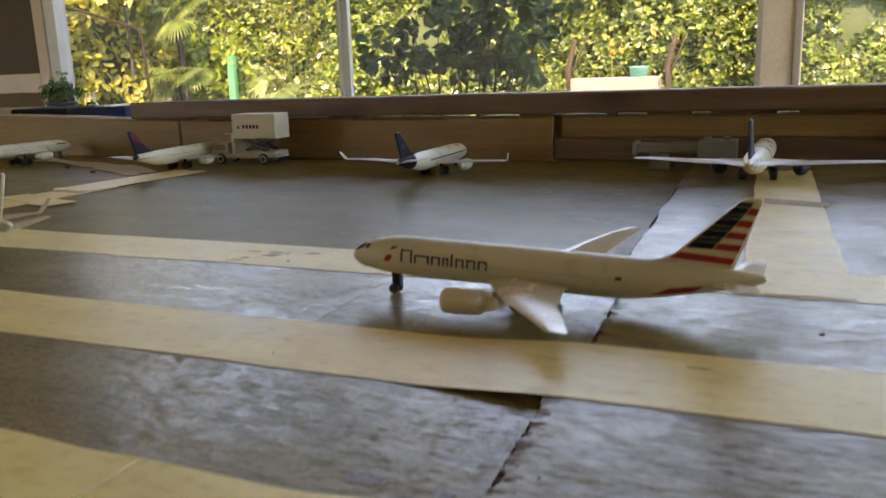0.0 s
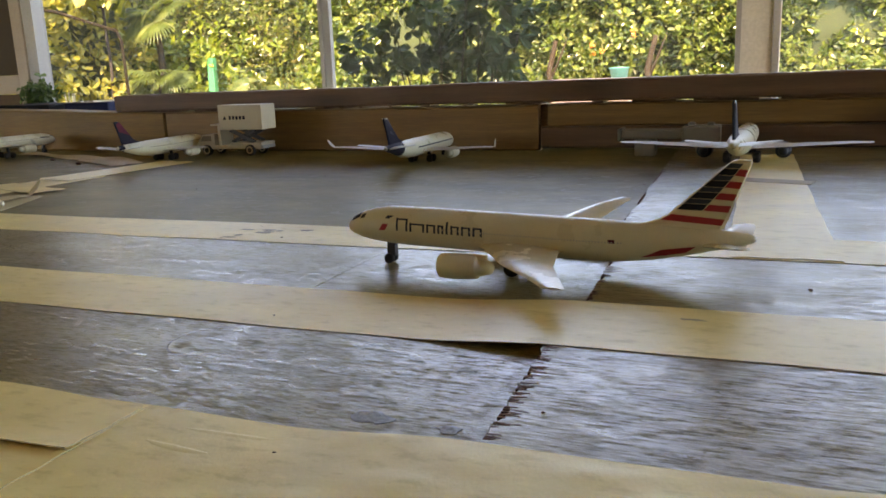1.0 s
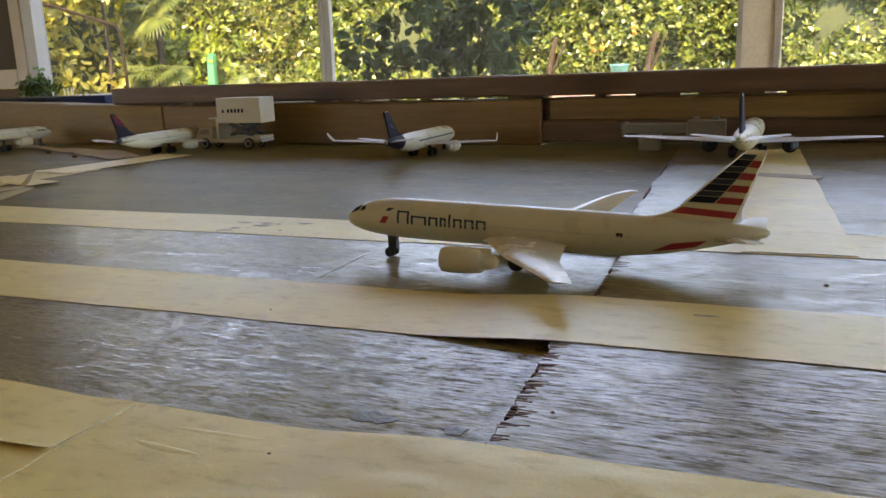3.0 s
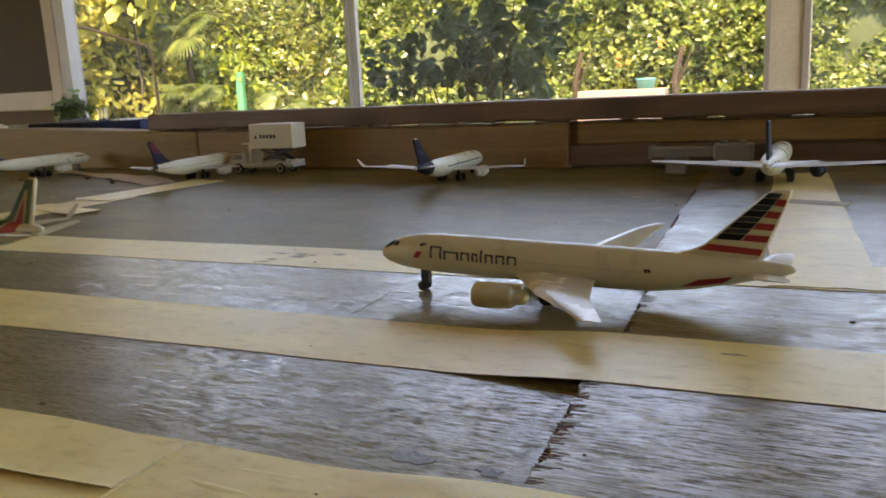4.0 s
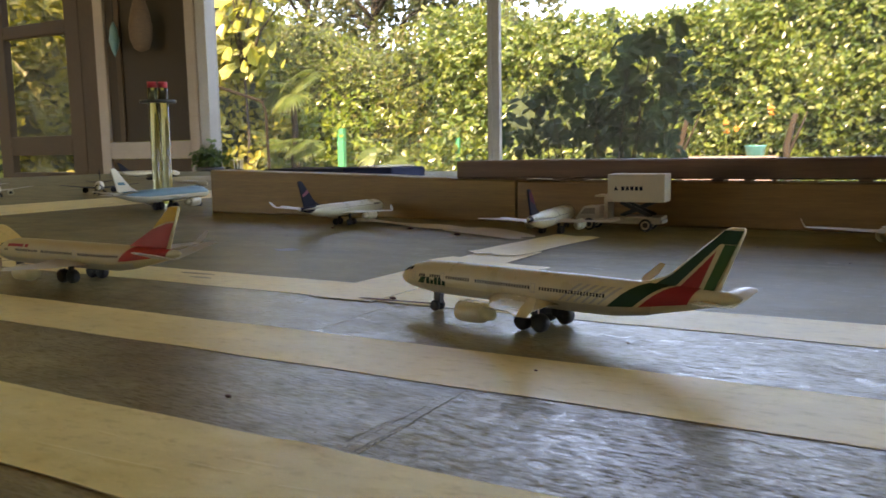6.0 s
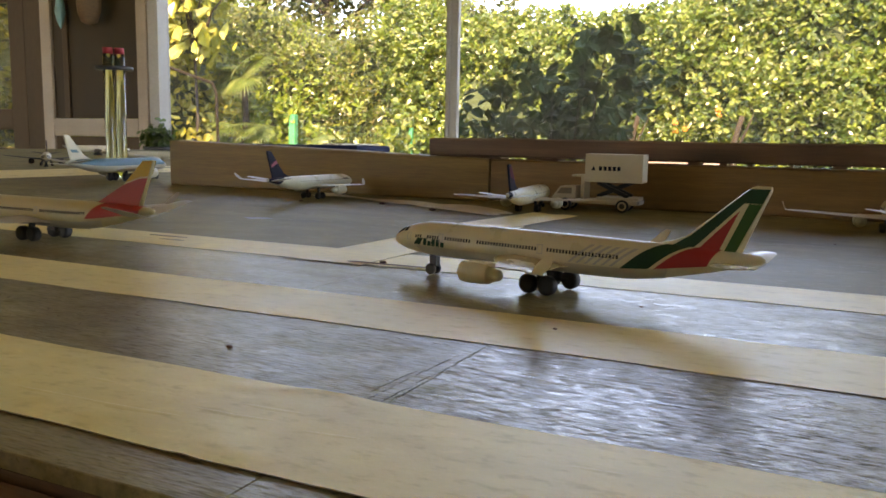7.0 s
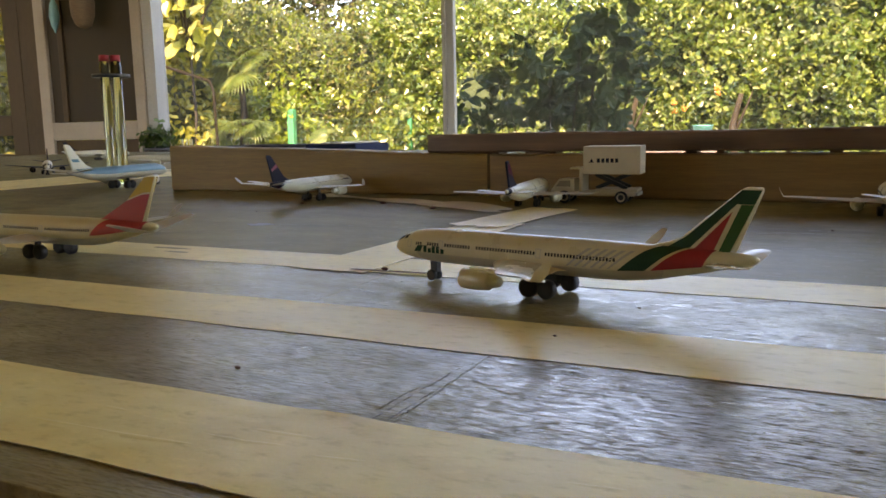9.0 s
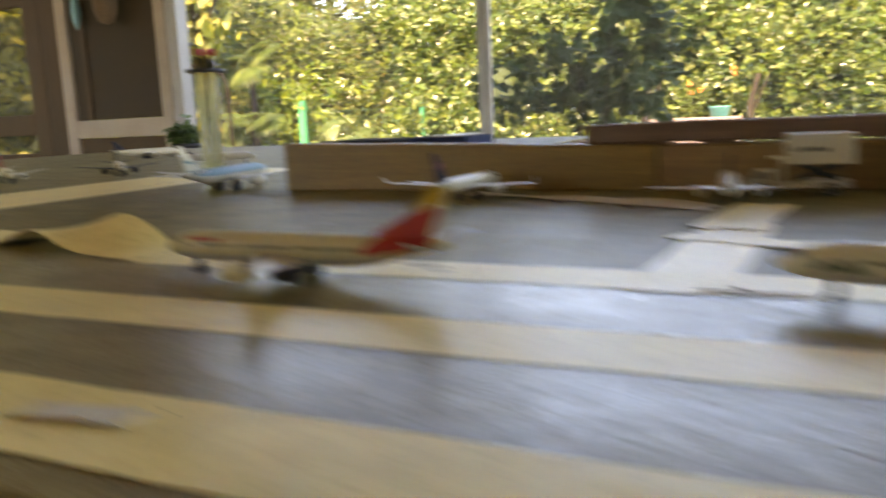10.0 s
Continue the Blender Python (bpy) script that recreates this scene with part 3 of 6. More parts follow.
def sheet(x0, x1, y0, y1, top=0.0, skew=0.0, ragged=False):
    """One sheet of the covering: thin slab, soft rim, optional torn left side."""
    bm = bmesh.new()
    n = 26 if ragged else 2
    rnd = random.Random(int(1000 * (x0 + y0 + 9)))
    outline = [(x1 - 0.00002 + skew, y1 - 0.0004), (x0 + 0.00002 + skew, y1 - 0.0004)]
    for i in range(1, n):
        v = y1 + (y0 - y1) * i / n
        outline.append((x0 + 0.00002 + skew * (v - y0) / (y1 - y0) + (rnd.uniform(-0.0014, 0.0010) if ragged else 0), v))
    outline += [(x0 + 0.00002, y0 + 0.00002), (x1 - 0.00002, y0 + 0.00002)]
    lo = [bm.verts.new((x, y, -0.0034 - FLOOR_Z)) for x, y in outline]
    mid = [bm.verts.new((x, y, top - 0.0002 - FLOOR_Z)) for x, y in outline]
    cx, cy = (x0 + x1) / 2, (y0 + y1) / 2
    hi = [bm.verts.new((x + (0.0002 if x < cx else -0.0002), y + (0.0002 if y < cy else -0.0002), top - FLOOR_Z)) for x, y in outline]
    k = len(outline)
    for a, b in ((lo, mid), (mid, hi)):
        for i in range(k):
            j = (i + 1) % k
            bm.faces.new((a[i], a[j], b[j], b[i]))
    bm.faces.new(hi)
    bm.faces.new(list(reversed(lo)))
    return part("sheet", bm, SHEET_DULL if y0 > 0.6 and x1 < 0.3 or y0 > 1 else SHEET_WORN if x0 < SEAM - 0.01 < x1 + 0.02 or 0.2 > x0 > -0.2 and y0 > 0.5 else SHEET, table)


ROWS = [(0.386, 0.420), (0.420, 0.518), (0.518, 0.622)]
for y0, y1 in ROWS:
    cuts = [TABLE_X0, -1.72, -1.38, -1.05, -0.71, -0.372, -0.034, SEAM, 0.64, 0.98, TABLE_X1]
    if y0 > 0.5:
        cuts = [TABLE_X0, -1.80, -1.46, -1.13, -0.80, -0.46, -0.125, 0.208, SEAM, 0.64, 0.98, TABLE_X1]
    for x0, x1 in zip(cuts, cuts[1:]):
        hi_ = x0 >= SEAM - 0.001
        sheet(x0, x1, y0, y1, HIGH if hi_ else 0.0, -0.003 if abs(x0 - SEAM) < 0.001 else 0.0, abs(x0 - SEAM) < 0.001)
for y0, y1, cuts in ((0.622, 1.02, [TABLE_X0, -1.9, -1.25, -0.60, -0.17, 0.294, 0.80, TABLE_X1]), (1.02, SHORT_Y1, [WING_X, -0.1, 0.7, TABLE_X1]), (1.02, TABLE_Y1, [TABLE_X0, -1.7, WING_X])):
    for x0, x1 in zip(cuts, cuts[1:]):
        hi_ = x0 >= 0.29 and y0 < 1
        sheet(x0, x1, y0, y1, HIGH if hi_ else 0.0, -0.008 if hi_ and x0 < 0.3 else 0.0, hi_ and x0 < 0.3)
# torn brown rim along the raised sheets, and a folded scrap of skin beside it
bm = bmesh.new()
rnd = random.Random(5)
for i in range(170):
    front = i < 62
    y = rnd.uniform(0.441, 0.499) if front else rnd.uniform(0.539, 0.603) if i < 100 else rnd.uniform(0.645, 0.90)
    x = SEAM - 0.003 * (y - (0.420 if y < 0.518 else 0.518)) / 0.1 if i < 100 else 0.294 - 0.008 * (y - 0.622) / 0.398
    reach = rnd.choice((0.0010, 0.0016, 0.0026, 0.0044)) * rnd.uniform(0.7, 1.15)
    lie = rnd.uniform(-0.12, 0.28)
    w = rnd.uniform(0.00010, 0.00034)
    add_box(bm, -0.0006, reach, -w, w, HIGH - 0.0016, HIGH + 0.00006, m=Matrix.Translation((x, y, 0)) @ Matrix.Rotation(lie, 4, "Z"))
tagged(part("torn_rim", on_table(bm), RAW_EDGE, table), "torn brown rim of a covering sheet", kind="stuff")
# scratches that cross the sheets near a joint, and an old scored ring
bm = bmesh.new()
for x0, y0, x1, y1 in ((-0.0395, 0.442, -0.0372, 0.484), (-0.0360, 0.441, -0.0335, 0.492), (-0.0345, 0.446, -0.0330, 0.470), (-0.0415, 0.447, -0.0400, 0.466)):
    n = 22
    for i in range(n):
        if rnd.random() < 0.25:
            continue
        u, v = i / n, (i + 0.9) / n
        wob = rnd.uniform(-0.0003, 0.0003)
        xa, ya, xb, yb = x0 + (x1 - x0) * u + wob, y0 + (y1 - y0) * u, x0 + (x1 - x0) * v + wob, y0 + (y1 - y0) * v
        add_box(bm, min(xa, xb) - 0.00014, max(xa, xb) + 0.00014, ya, yb, -0.0006, 0.00006)
tagged(part("scratch", on_table(bm), SCORED, table), "faint scratches across the covering sheet", kind="stuff")
bm = bmesh.new()
for i in range(26):
    a_ = radians(70 + 9.5 * i)
    add_box(bm, 0, 0.0016, -0.0001, 0.0001, -0.0006, 0.00007, m=Matrix.Translation((0.208 + 0.010 * math.cos(a_), 0.4835 + 0.012 * math.sin(a_), 0)) @ Matrix.Rotation(a_ + math.pi / 2, 4, "Z"))
tagged(part("scored_ring", on_table(bm), SHEET_PALE, table), "pale scored arc in the covering sheet", kind="stuff")


def ground_z(x, y):
    return HIGH if x > SEAM else 0.0


# ---- masking tape ----
def tape(label, p0, p1, width, z=0.00025, lift=None, ragged=(0.0, 0.0), wave=0.0006, seed=1, mat_=None, steps=None, cols=7, follow=True, name="masking_tape_strip"):
    """A strip of tape from p0 to p1, laid over the sheets; lift(u) raises it along its length, ragged tears its ends."""
    rnd = random.Random(seed)
    p0, p1 = Vector((*p0, 0)), Vector((*p1, 0))
    d = p1 - p0
    length = d.length
    d.normalize()
    nrm = Vector((-d.y, d.x, 0))
    steps = steps or max(6, int(length / 0.008))
    bm = bmesh.new()
    top, low = [], []
    e0 = [rnd.uniform(-1, 1) * ragged[0] for _ in range(cols)]
    e1 = [rnd.uniform(-1, 1) * ragged[1] for _ in range(cols)]
    for i in range(steps + 1):
        u = i / steps
        rt, rl = [], []
        for j in range(cols):
            v = j / (cols - 1) - 0.5
            along = u * length + (e0[j] * (1 - u) ** 12) + e1[j] * u ** 12
            edge = wave * noise.noise((u * length * 22, seed * 7.1, v * 2)) * (2 * abs(v)) * 2
            p = p0 + d * along + nrm * (v * width + edge)
            g = ground_z(p.x, p.y)
            if follow:
                g = HIGH * smooth01((p.x - (SEAM - 0.045)) / 0.045) if p.x < SEAM + 0.002 else g
            h = g + z + 0.00003 * noise.noise((p.x * 60, p.y * 140, seed))
            if lift:
                h += lift(u, v)
            rt.append(bm.verts.new((p.x, p.y, h)))
            rl.append(bm.verts.new((p.x, p.y, h - 0.00022)))
        top.append(rt)
        low.append(rl)
    for i in range(steps):
        for j in range(cols - 1):
            bm.faces.new((top[i][j], top[i][j + 1], top[i + 1][j + 1], top[i + 1][j])).smooth = True
            bm.faces.new((low[i][j], low[i + 1][j], low[i + 1][j + 1], low[i][j + 1])).smooth = True
    rim = [[0, j] for j in range(cols)] + [[i, cols - 1] for i in range(1, steps + 1)] + [[steps, j] for j in range(cols - 2, -1, -1)] + [[i, 0] for i in range(steps - 1, 0, -1)]
    up = [bm.verts.new(top[i][j].co) for i, j in rim]
    dn = [bm.verts.new(low[i][j].co) for i, j in rim]
    # rim faces in adhesive brown, which also paints the edge's shadow line
    for k in range(len(rim)):
        q = (k + 1) % len(rim)
        bm.faces.new((up[k], up[q], dn[q], dn[k])).material_index = 0 if mat_ else 1
    ob = part(name, bm, mat_ or TAPE)
    if not mat_:
        ob.data.materials.append(TAPE_UNDER)
    return tagged(ob, label, "tape", "tape lines on the table")


def crease(strip, pts, height, width, z=0.00050):
    """A raised wrinkle in a strip, along the points."""
    bm = bmesh.new()
    rings = []
    n = len(pts) - 1
    for i in range(6 * n + 1):
        k = min(i // 6, n - 1)
        f = i / 6 - k
        x, y = (pts[k][0] * (1 - f) + pts[k + 1][0] * f), (pts[k][1] * (1 - f) + pts[k + 1][1] * f)
        e = math.sin(math.pi * i / (6 * n)) ** 0.6
        h, w = 0.30 * height * e * (1 + 0.25 * noise.noise((x * 300, y * 300, 3))), 0.9 * width * (0.3 + 0.7 * e)
        rings.append([(x, y - 3.2 * w, z - 0.0003), (x, y - 2.2 * w, z - 0.00004), (x, y - 1.0 * w, z + 0.6 * h), (x, y - 0.2 * w, z + h), (x, y + 0.3 * w, z + 0.5 * h), (x, y + 0.8 * w, z - 0.0003)])
    loft(bm, rings, closed=False)
    return part("crease", bm, TAPE, strip, smooth=True)


RUN = "long beige masking tape line stuck along the grey table"
near_strip = tape(RUN, (-2.3, 0.4195), (0.2245, 0.4195), 0.041, z=0.0005, seed=1, ragged=(0.004, 0.0003), steps=640, cols=17,
     lift=lambda u, v: 0.00045 * max(0, 1 - abs(noise.noise((u * 55, v * 4, 2.0))) / 0.07) * smooth01((noise.noise((u * 23, v * 2, 9.0)) - 0.05) / 0.2))
for pts, hgt, wid in ((((-0.112, 0.4112), (-0.088, 0.4118), (-0.066, 0.4135)), 0.00045, 0.0011), (((-0.068, 0.4190), (-0.057, 0.4192), (-0.048, 0.4203)), 0.00035, 0.0009),
                     (((-0.040, 0.4182), (-0.028, 0.4200)), 0.00025, 0.0008), (((-0.103, 0.4235), (-0.094, 0.4232)), 0.00025, 0.0008), (((-0.060, 0.4255), (-0.045, 0.4262)), 0.0002, 0.0008),
                     (((-0.232, 0.4115), (-0.219, 0.4092)), 0.00035, 0.0009), (((-0.214, 0.4225), (-0.195, 0.4222), (-0.173, 0.4245)), 0.0004, 0.0012), (((-0.330, 0.415), (-0.300, 0.414)), 0.0004, 0.001),
                     (((0.010, 0.4262), (0.022, 0.4275)), 0.0002, 0.0007), (((0.035, 0.412), (0.060, 0.4135)), 0.00025, 0.0009), (((0.09, 0.4160), (0.112, 0.4150)), 0.0003, 0.001)):
    crease(near_strip, pts, hgt, wid)
wrinkled = tape("beige masking tape line overlapping another strip, wrinkled", (0.200, 0.4200), (1.45, 0.4245), 0.043, z=0.0003, seed=2, ragged=(0.0003, 0.002), steps=520, cols=15,
     lift=lambda u, v: 0.0020 * max(0, noise.noise((u * 40, v * 7, 4.0)) - 0.10) * smooth01((u - 0.03) / 0.03))
for pts, hgt, wid in ((((0.262, 0.4315), (0.285, 0.4302), (0.315, 0.4330)), 0.0004, 0.0013), (((0.236, 0.4275), (0.252, 0.4262)), 0.0003, 0.001), (((0.285, 0.4255), (0.312, 0.4275), (0.335, 0.4270)), 0.0004, 0.0012),
                     (((0.240, 0.4345), (0.262, 0.4352)), 0.0002, 0.0009), (((0.300, 0.4370), (0.33, 0.4385)), 0.0003, 0.001)):
    crease(wrinkled, pts, hgt, wid, 0.00032)
tape("torn scrap of masking tape stuck over a longer strip", (0.125, 0.4290), (0.2243, 0.4290), 0.0225, z=0.0009, seed=3, ragged=(0.001, 0.0003), wave=0.0014, steps=90,
     lift=lambda u, v: 0.0006 * smooth01((-0.25 - v) / 0.25) * smooth01((u - 0.3) / 0.3))
tape(RUN, (-2.3, 0.5180), (1.45, 0.5190), 0.040, z=0.00028, seed=4, ragged=(0.003, 0.003), steps=420)
S1 = "long beige masking tape line behind the model airliners"
tape(S1, (-0.455, 0.6225), (1.45, 0.6235), 0.039, z=0.00026, seed=5, ragged=(0.002, 0.003), steps=240)


def curl(u, v):
    """The loose end arches up off the table, its far edge first, and dips again."""
    far = 0.019 * math.exp(-((u - 0.27) / 0.17) ** 2) * smooth01(u / 0.14)
    near = 0.012 * math.exp(-((u - 0.43) / 0.12) ** 2)
    return far * (0.5 - v) + near * (0.5 + v) + 0.0012 * math.exp(-((u - 0.85) / 0.1) ** 2)


tape("loose curled end of masking tape lifting off the table", (-0.448, 0.626), (-0.70, 0.668), 0.041, z=0.0012, lift=curl, seed=6, ragged=(0.001, 0.006), steps=60)
tape("beige masking tape line further along the table", (-0.74, 0.66), (-1.7, 0.78), 0.04, seed=7, ragged=(0.004, 0.003))
tape("beige masking tape taxiway leading to the timber boards", (-0.157, 0.600), (-0.150, 0.800), 0.040, z=0.0006, seed=8, ragged=(0.001, 0.004))
tape("torn second layer of masking tape on the taxiway", (-0.158, 0.770), (-0.142, 0.900), 0.041, z=0.0009, seed=9, ragged=(0.006, 0.004),
     lift=lambda u, v: 0.0006 * smooth01((0.12 - u) / 0.12))
tape("beige masking tape flap lying beside the taxiway", (-0.180, 0.742), (-0.100, 0.715), 0.022, z=0.0010, seed=10, ragged=(0.0008, 0.0008),
     lift=lambda u, v: 0.0008 * smooth01((u - 0.7) / 0.3))
tape("thin dark torn edge of tape by the taxiway", (-0.144, 0.6045), (-0.106, 0.6060), 0.0022, z=0.0011, seed=31, ragged=(0.003, 0.003), mat_=RAW_EDGE, cols=4)
tape("pale masking tape taxiway under a parked airliner", (0.358, 0.605), (0.353, 0.945), 0.036, z=0.0006, seed=11, ragged=(0.001, 0.003))
tape("torn cross strip of tape on the pale taxiway", (0.340, 0.806), (0.376, 0.794), 0.014, z=0.0009, seed=12, ragged=(0.002, 0.002), mat_=TAPE_UNDER)
for i, xx in enumerate((-0.885, -0.932, -0.979, -1.026)):
    tape("broad pale tape road crossing the far table end", (xx, 0.70 + 0.02 * (i % 2)), (xx - 0.02, 1.42 - 0.03 * (i % 3)), 0.046, z=0.0003 + 0.0001 * (i % 2), seed=20 + i, ragged=(0.004, 0.006))
# peeled tape by the boards
tape("peeled length of masking tape lying along the boards", (-0.405, 0.962), (-0.235, 0.905), 0.020, z=0.0009, seed=14, ragged=(0.004, 0.004), mat_=PAPER,
     lift=lambda u, v: 0.0016 * (0.5 + 0.5 * math.sin(u * 9 + v * 3)))
tape("rolled end of peeled masking tape on the table", (-0.262, 0.915), (-0.178, 0.872), 0.030, z=0.0010, seed=15, ragged=(0.006, 0.006), mat_=PAPER,
     lift=lambda u, v: 0.0022 * math.sin(u * math.pi) * (0.6 + v))
tape("crumpled scrap of tape on the near strip", (-0.291, 0.4195), (-0.258, 0.4245), 0.0115, z=0.0008, seed=16, ragged=(0.003, 0.003), mat_=PAPER, steps=24,
     lift=lambda u, v: 0.0016 * math.sin(u * math.pi) ** 0.5 * (0.5 - v) * (0.7 + 0.6 * noise.noise((u * 9, v * 4, 1))))

# stains and rubbed spots on the tape, crumbs and nicks on the sheets
rnd = random.Random(11)


def spot(name, x, y, sx, sy, z, mat_, label, seed):
    r2 = random.Random(seed)
    bm = bmesh.new()
    k = 14
    ring = [bm.verts.new((x + sx * math.cos(i * math.tau / k) * r2.uniform(0.6, 1.15), y + sy * math.sin(i * math.tau / k) * r2.uniform(0.6, 1.15), z)) for i in range(k)]
    lo = [bm.verts.new((v.co.x, v.co.y, z - 0.0003)) for v in ring]
    for i in range(k):
        bm.faces.new((lo[i], lo[(i + 1) % k], ring[(i + 1) % k], ring[i]))
    bm.faces.new(ring)
    return tagged(part(name, bm, mat_), label, "stain", "", "stuff")


spot("tape_stain", 0.3335, 0.5275, 0.0036, 0.0009, 0.00255, TAPE_UNDER, "brown worn spot on the beige tape", 3)
for i in range(9):
    spot("tape_stain", 0.118 + 0.034 * rnd.random(), 0.609 + 0.022 * rnd.random(), 0.002 + 0.003 * rnd.random(), 0.001 + 0.0015 * rnd.random(), 0.00036, TAPE_UNDER, "rubbed brown spot on the beige tape", 30 + i)
spot("peeled_flake", 0.2745, 0.4505, 0.0065, 0.0032, 0.00010, SHEET_PALE, "peeled pale flake of the grey covering", 12)
spot("peeled_flake", 0.2925, 0.4500, 0.0030, 0.0022, 0.00010, SHEET_PALE, "peeled pale flake of the grey covering", 13)
spot("worn_patch", -0.309, 0.744, 0.012, 0.008, 0.00010, SHEET_PALE, "pale rubbed patch on the grey sheet", 14)
spot("tape_stain", -0.284, 0.632, 0.013, 0.0016, 0.00052, TAPE_UNDER, "dark scuff on the beige tape", 15)
spot("tape_stain", -0.270, 0.622, 0.010, 0.0018, 0.00036, TAPE_UNDER, "dark scuff on the beige tape", 4)
bm = bmesh.new()
for i in range(70):
    x, y = rnd.uniform(-0.6, 0.6), rnd.uniform(0.39, 0.97)
    r = rnd.uniform(0.0002, 0.0006)
    g = ground_z(x, y) + r * 0.45 + (0.0005 if any(a < y < b for a, b in ((0.399, 0.440), (0.498, 0.538), (0.603, 0.643))) else 0.0)
    vs = bmesh.ops.create_icosphere(bm, subdivisions=1, radius=r)["verts"]
    bmesh.ops.transform(bm, verts=vs, matrix=Matrix.LocRotScale((x, y, g), None, (1.6, 1.0, 0.6)))
tagged(part("crumbs", bm, RAW_EDGE), "scattered dark crumbs on the table", "crumbs", kind="stuff")
for i, (x, y, s_) in enumerate(((-0.094, 0.461, 0.0008), (-0.238, 0.875, 0.0024), (-0.132, 0.610, 0.0014), (-0.376, 0.888, 0.0016), (-0.302, 0.905, 0.0022))):
    bm = bmesh.new()
    vs = bmesh.ops.create_icosphere(bm, subdivisions=2, radius=s_)["verts"]
    for v in vs:
        v.co *= 1 + 0.35 * noise.noise(v.co * 900 + Vector((i, 0, 0)))
    bmesh.ops.transform(bm, verts=vs, matrix=Matrix.LocRotScale((x, y, s_ * 0.4 + (0.0004 if 0.603 < y < 0.643 else 0.0)), None, (1.3, 0.8, 0.5)))
    tagged(part("chip_of_debris", bm, RAW_EDGE, smooth=True), "small dark chip lying on the grey sheet", "debris", "chips on the table")

# ---- timber boards behind the runway ----
FENCE_Y = 1.000


def board(x0, x1, z0, z1, mat_, label, dy=0.0, slope=0.0, depth=0.036, seed=1, name="timber_board"):
    """A sawn board lying on edge along x, slightly bowed, with eased and chipped arrises."""
    bm = bmesh.new()
    n = max(4, int((x1 - x0) / 0.02))
    rings = []
    for i in range(n + 1):
        u = i / n
        x = x0 + (x1 - x0) * u
        w = 0.0006 * noise.noise((x * 14, seed * 3.3, 0)) + 0.0004 * noise.noise((x * 60, seed * 5.3, 0))
        za, zb = z0 + 0.4 * w, z1 + slope * (u - 0.5) + w
        e = 0.0016
        ya, yb = FENCE_Y + dy + 0.0006 * noise.noise((x * 10, seed, 7)), FENCE_Y + dy + depth
        rings.append([(x - (x0 + x1) / 2, y - FENCE_Y, z) for y, z in ((ya, za + e), (ya, zb - e), (ya + e, zb), (yb - e, zb), (yb, zb - e), (yb, za + e), (yb - e, za), (ya + e, za))])
    loft(bm, rings)
    ob = part(name, bm, mat_)
    ob.location = ((x0 + x1) / 2, FENCE_Y, 0)
    return tagged(ob, label, "board", "timber boards round the runway")


board(-0.638, -0.2405, 0.0, 0.0455, PINE, "yellowish pine board standing on edge on the table", -0.0015, -0.011, seed=1)
board(-0.2385, 0.1665, 0.0, 0.0398, BROWN_PINE, "brown pine board standing on edge on the table", seed=2)
board(0.1685, 1.30, HIGH, 0.0205, DARK_TIMBER, "thin dark board lying under another", 0.001, seed=3)
board(0.1740, 1.30, 0.0208, 0.0398, BROWN_PINE, "thin brown board stacked on a dark one", 0.004, seed=4)
board(-0.303, 1.30, 0.0421, 0.0605, DARK_TIMBER, "long dark timber board laid on top of the others", -0.002, 0.0025, seed=5, depth=0.04)
for i, (x, w) in enumerate(((-0.2995, 0.068), (-0.205, 0.030), (-0.060, 0.010), (-0.034, 0.006), (-0.012, 0.004), (0.020, 0.003), (0.052, 0.010), (0.094, 0.004), (0.135, 0.032), (0.212, 0.010), (0.246, 0.036), (0.296, 0.050), (0.362, 0.13), (0.75, 0.1), (1.1, 0.1))):
    tagged(part("packing_sliver", box_bm(x, x + w, FENCE_Y + 0.006, FENCE_Y + 0.030, 0.0399, 0.0420, bevel=0.0003), DARK_TIMBER), "thin wooden packing sliver between stacked boards", "wood sliver", "slivers between the boards")

# added block that keeps the notch between the boards dark
tagged(part("notch_filler", box_bm(0.1662, 0.1736, FENCE_Y + 0.009, FENCE_Y + 0.030, 0.0209, 0.0396, bevel=0.0003), DARK_TIMBER), "dark block added to stop light through the notch between boards", "wood block")

# flat black tray with a blue lid behind the boards
tray = thing("storage_tray", pose(-0.625, 1.25, 0), "low black plastic tray with a blue lid behind boards", "tray")
part("tray_body", box_bm(-0.11, 0.006, -0.05, 0.05, 0.0008, 0.0470, bevel=0.004), MATT_BLACK, tray)
part("lid", box_bm(0.030, 0.112, -0.045, 0.045, 0.0008, 0.0480, bevel=0.004), surface("tray_blue", (0.012, 0.02, 0.05), (0.02, 0.032, 0.075), 40.0, rough=(0.75, 0.9), spec=0.15), tray, "dark blue lid")
bm = bmesh.new()
for k in range(3):
    add_box(bm, 0.062 + 0.012 * k, 0.068 + 0.012 * k, -0.05, 0.05, 0.0481, 0.0500, bevel=0.0005)
part("rib", bm, WHITE, tray, "white ribs")


# ---- the garden ----
GROUND_Z = -0.95
bm = bmesh.new()
gx = [-900, -60, -30, -20, -12, -6, 0, 6, 12, 30, 60, 900]
gy = [-900, -40, -10, 0, 3.6, 6, 9, 11, 13, 20, 60, 900]
grid = [[bm.verts.new((x, y, GROUND_Z + (0.12 * noise.noise((x * 0.3, y * 0.3, 2)) if 3.7 < y < 30 and abs(x) < 40 else 0))) for x in gx] for y in gy]
for a, b in zip(grid, grid[1:]):
    for i in range(len(gx) - 1):
        bm.faces.new((a[i], a[i + 1], b[i + 1], b[i]))
tagged(part("ground", bm, GRASS, smooth=True), "shaded garden ground with grass and soil", "ground", kind="structure")


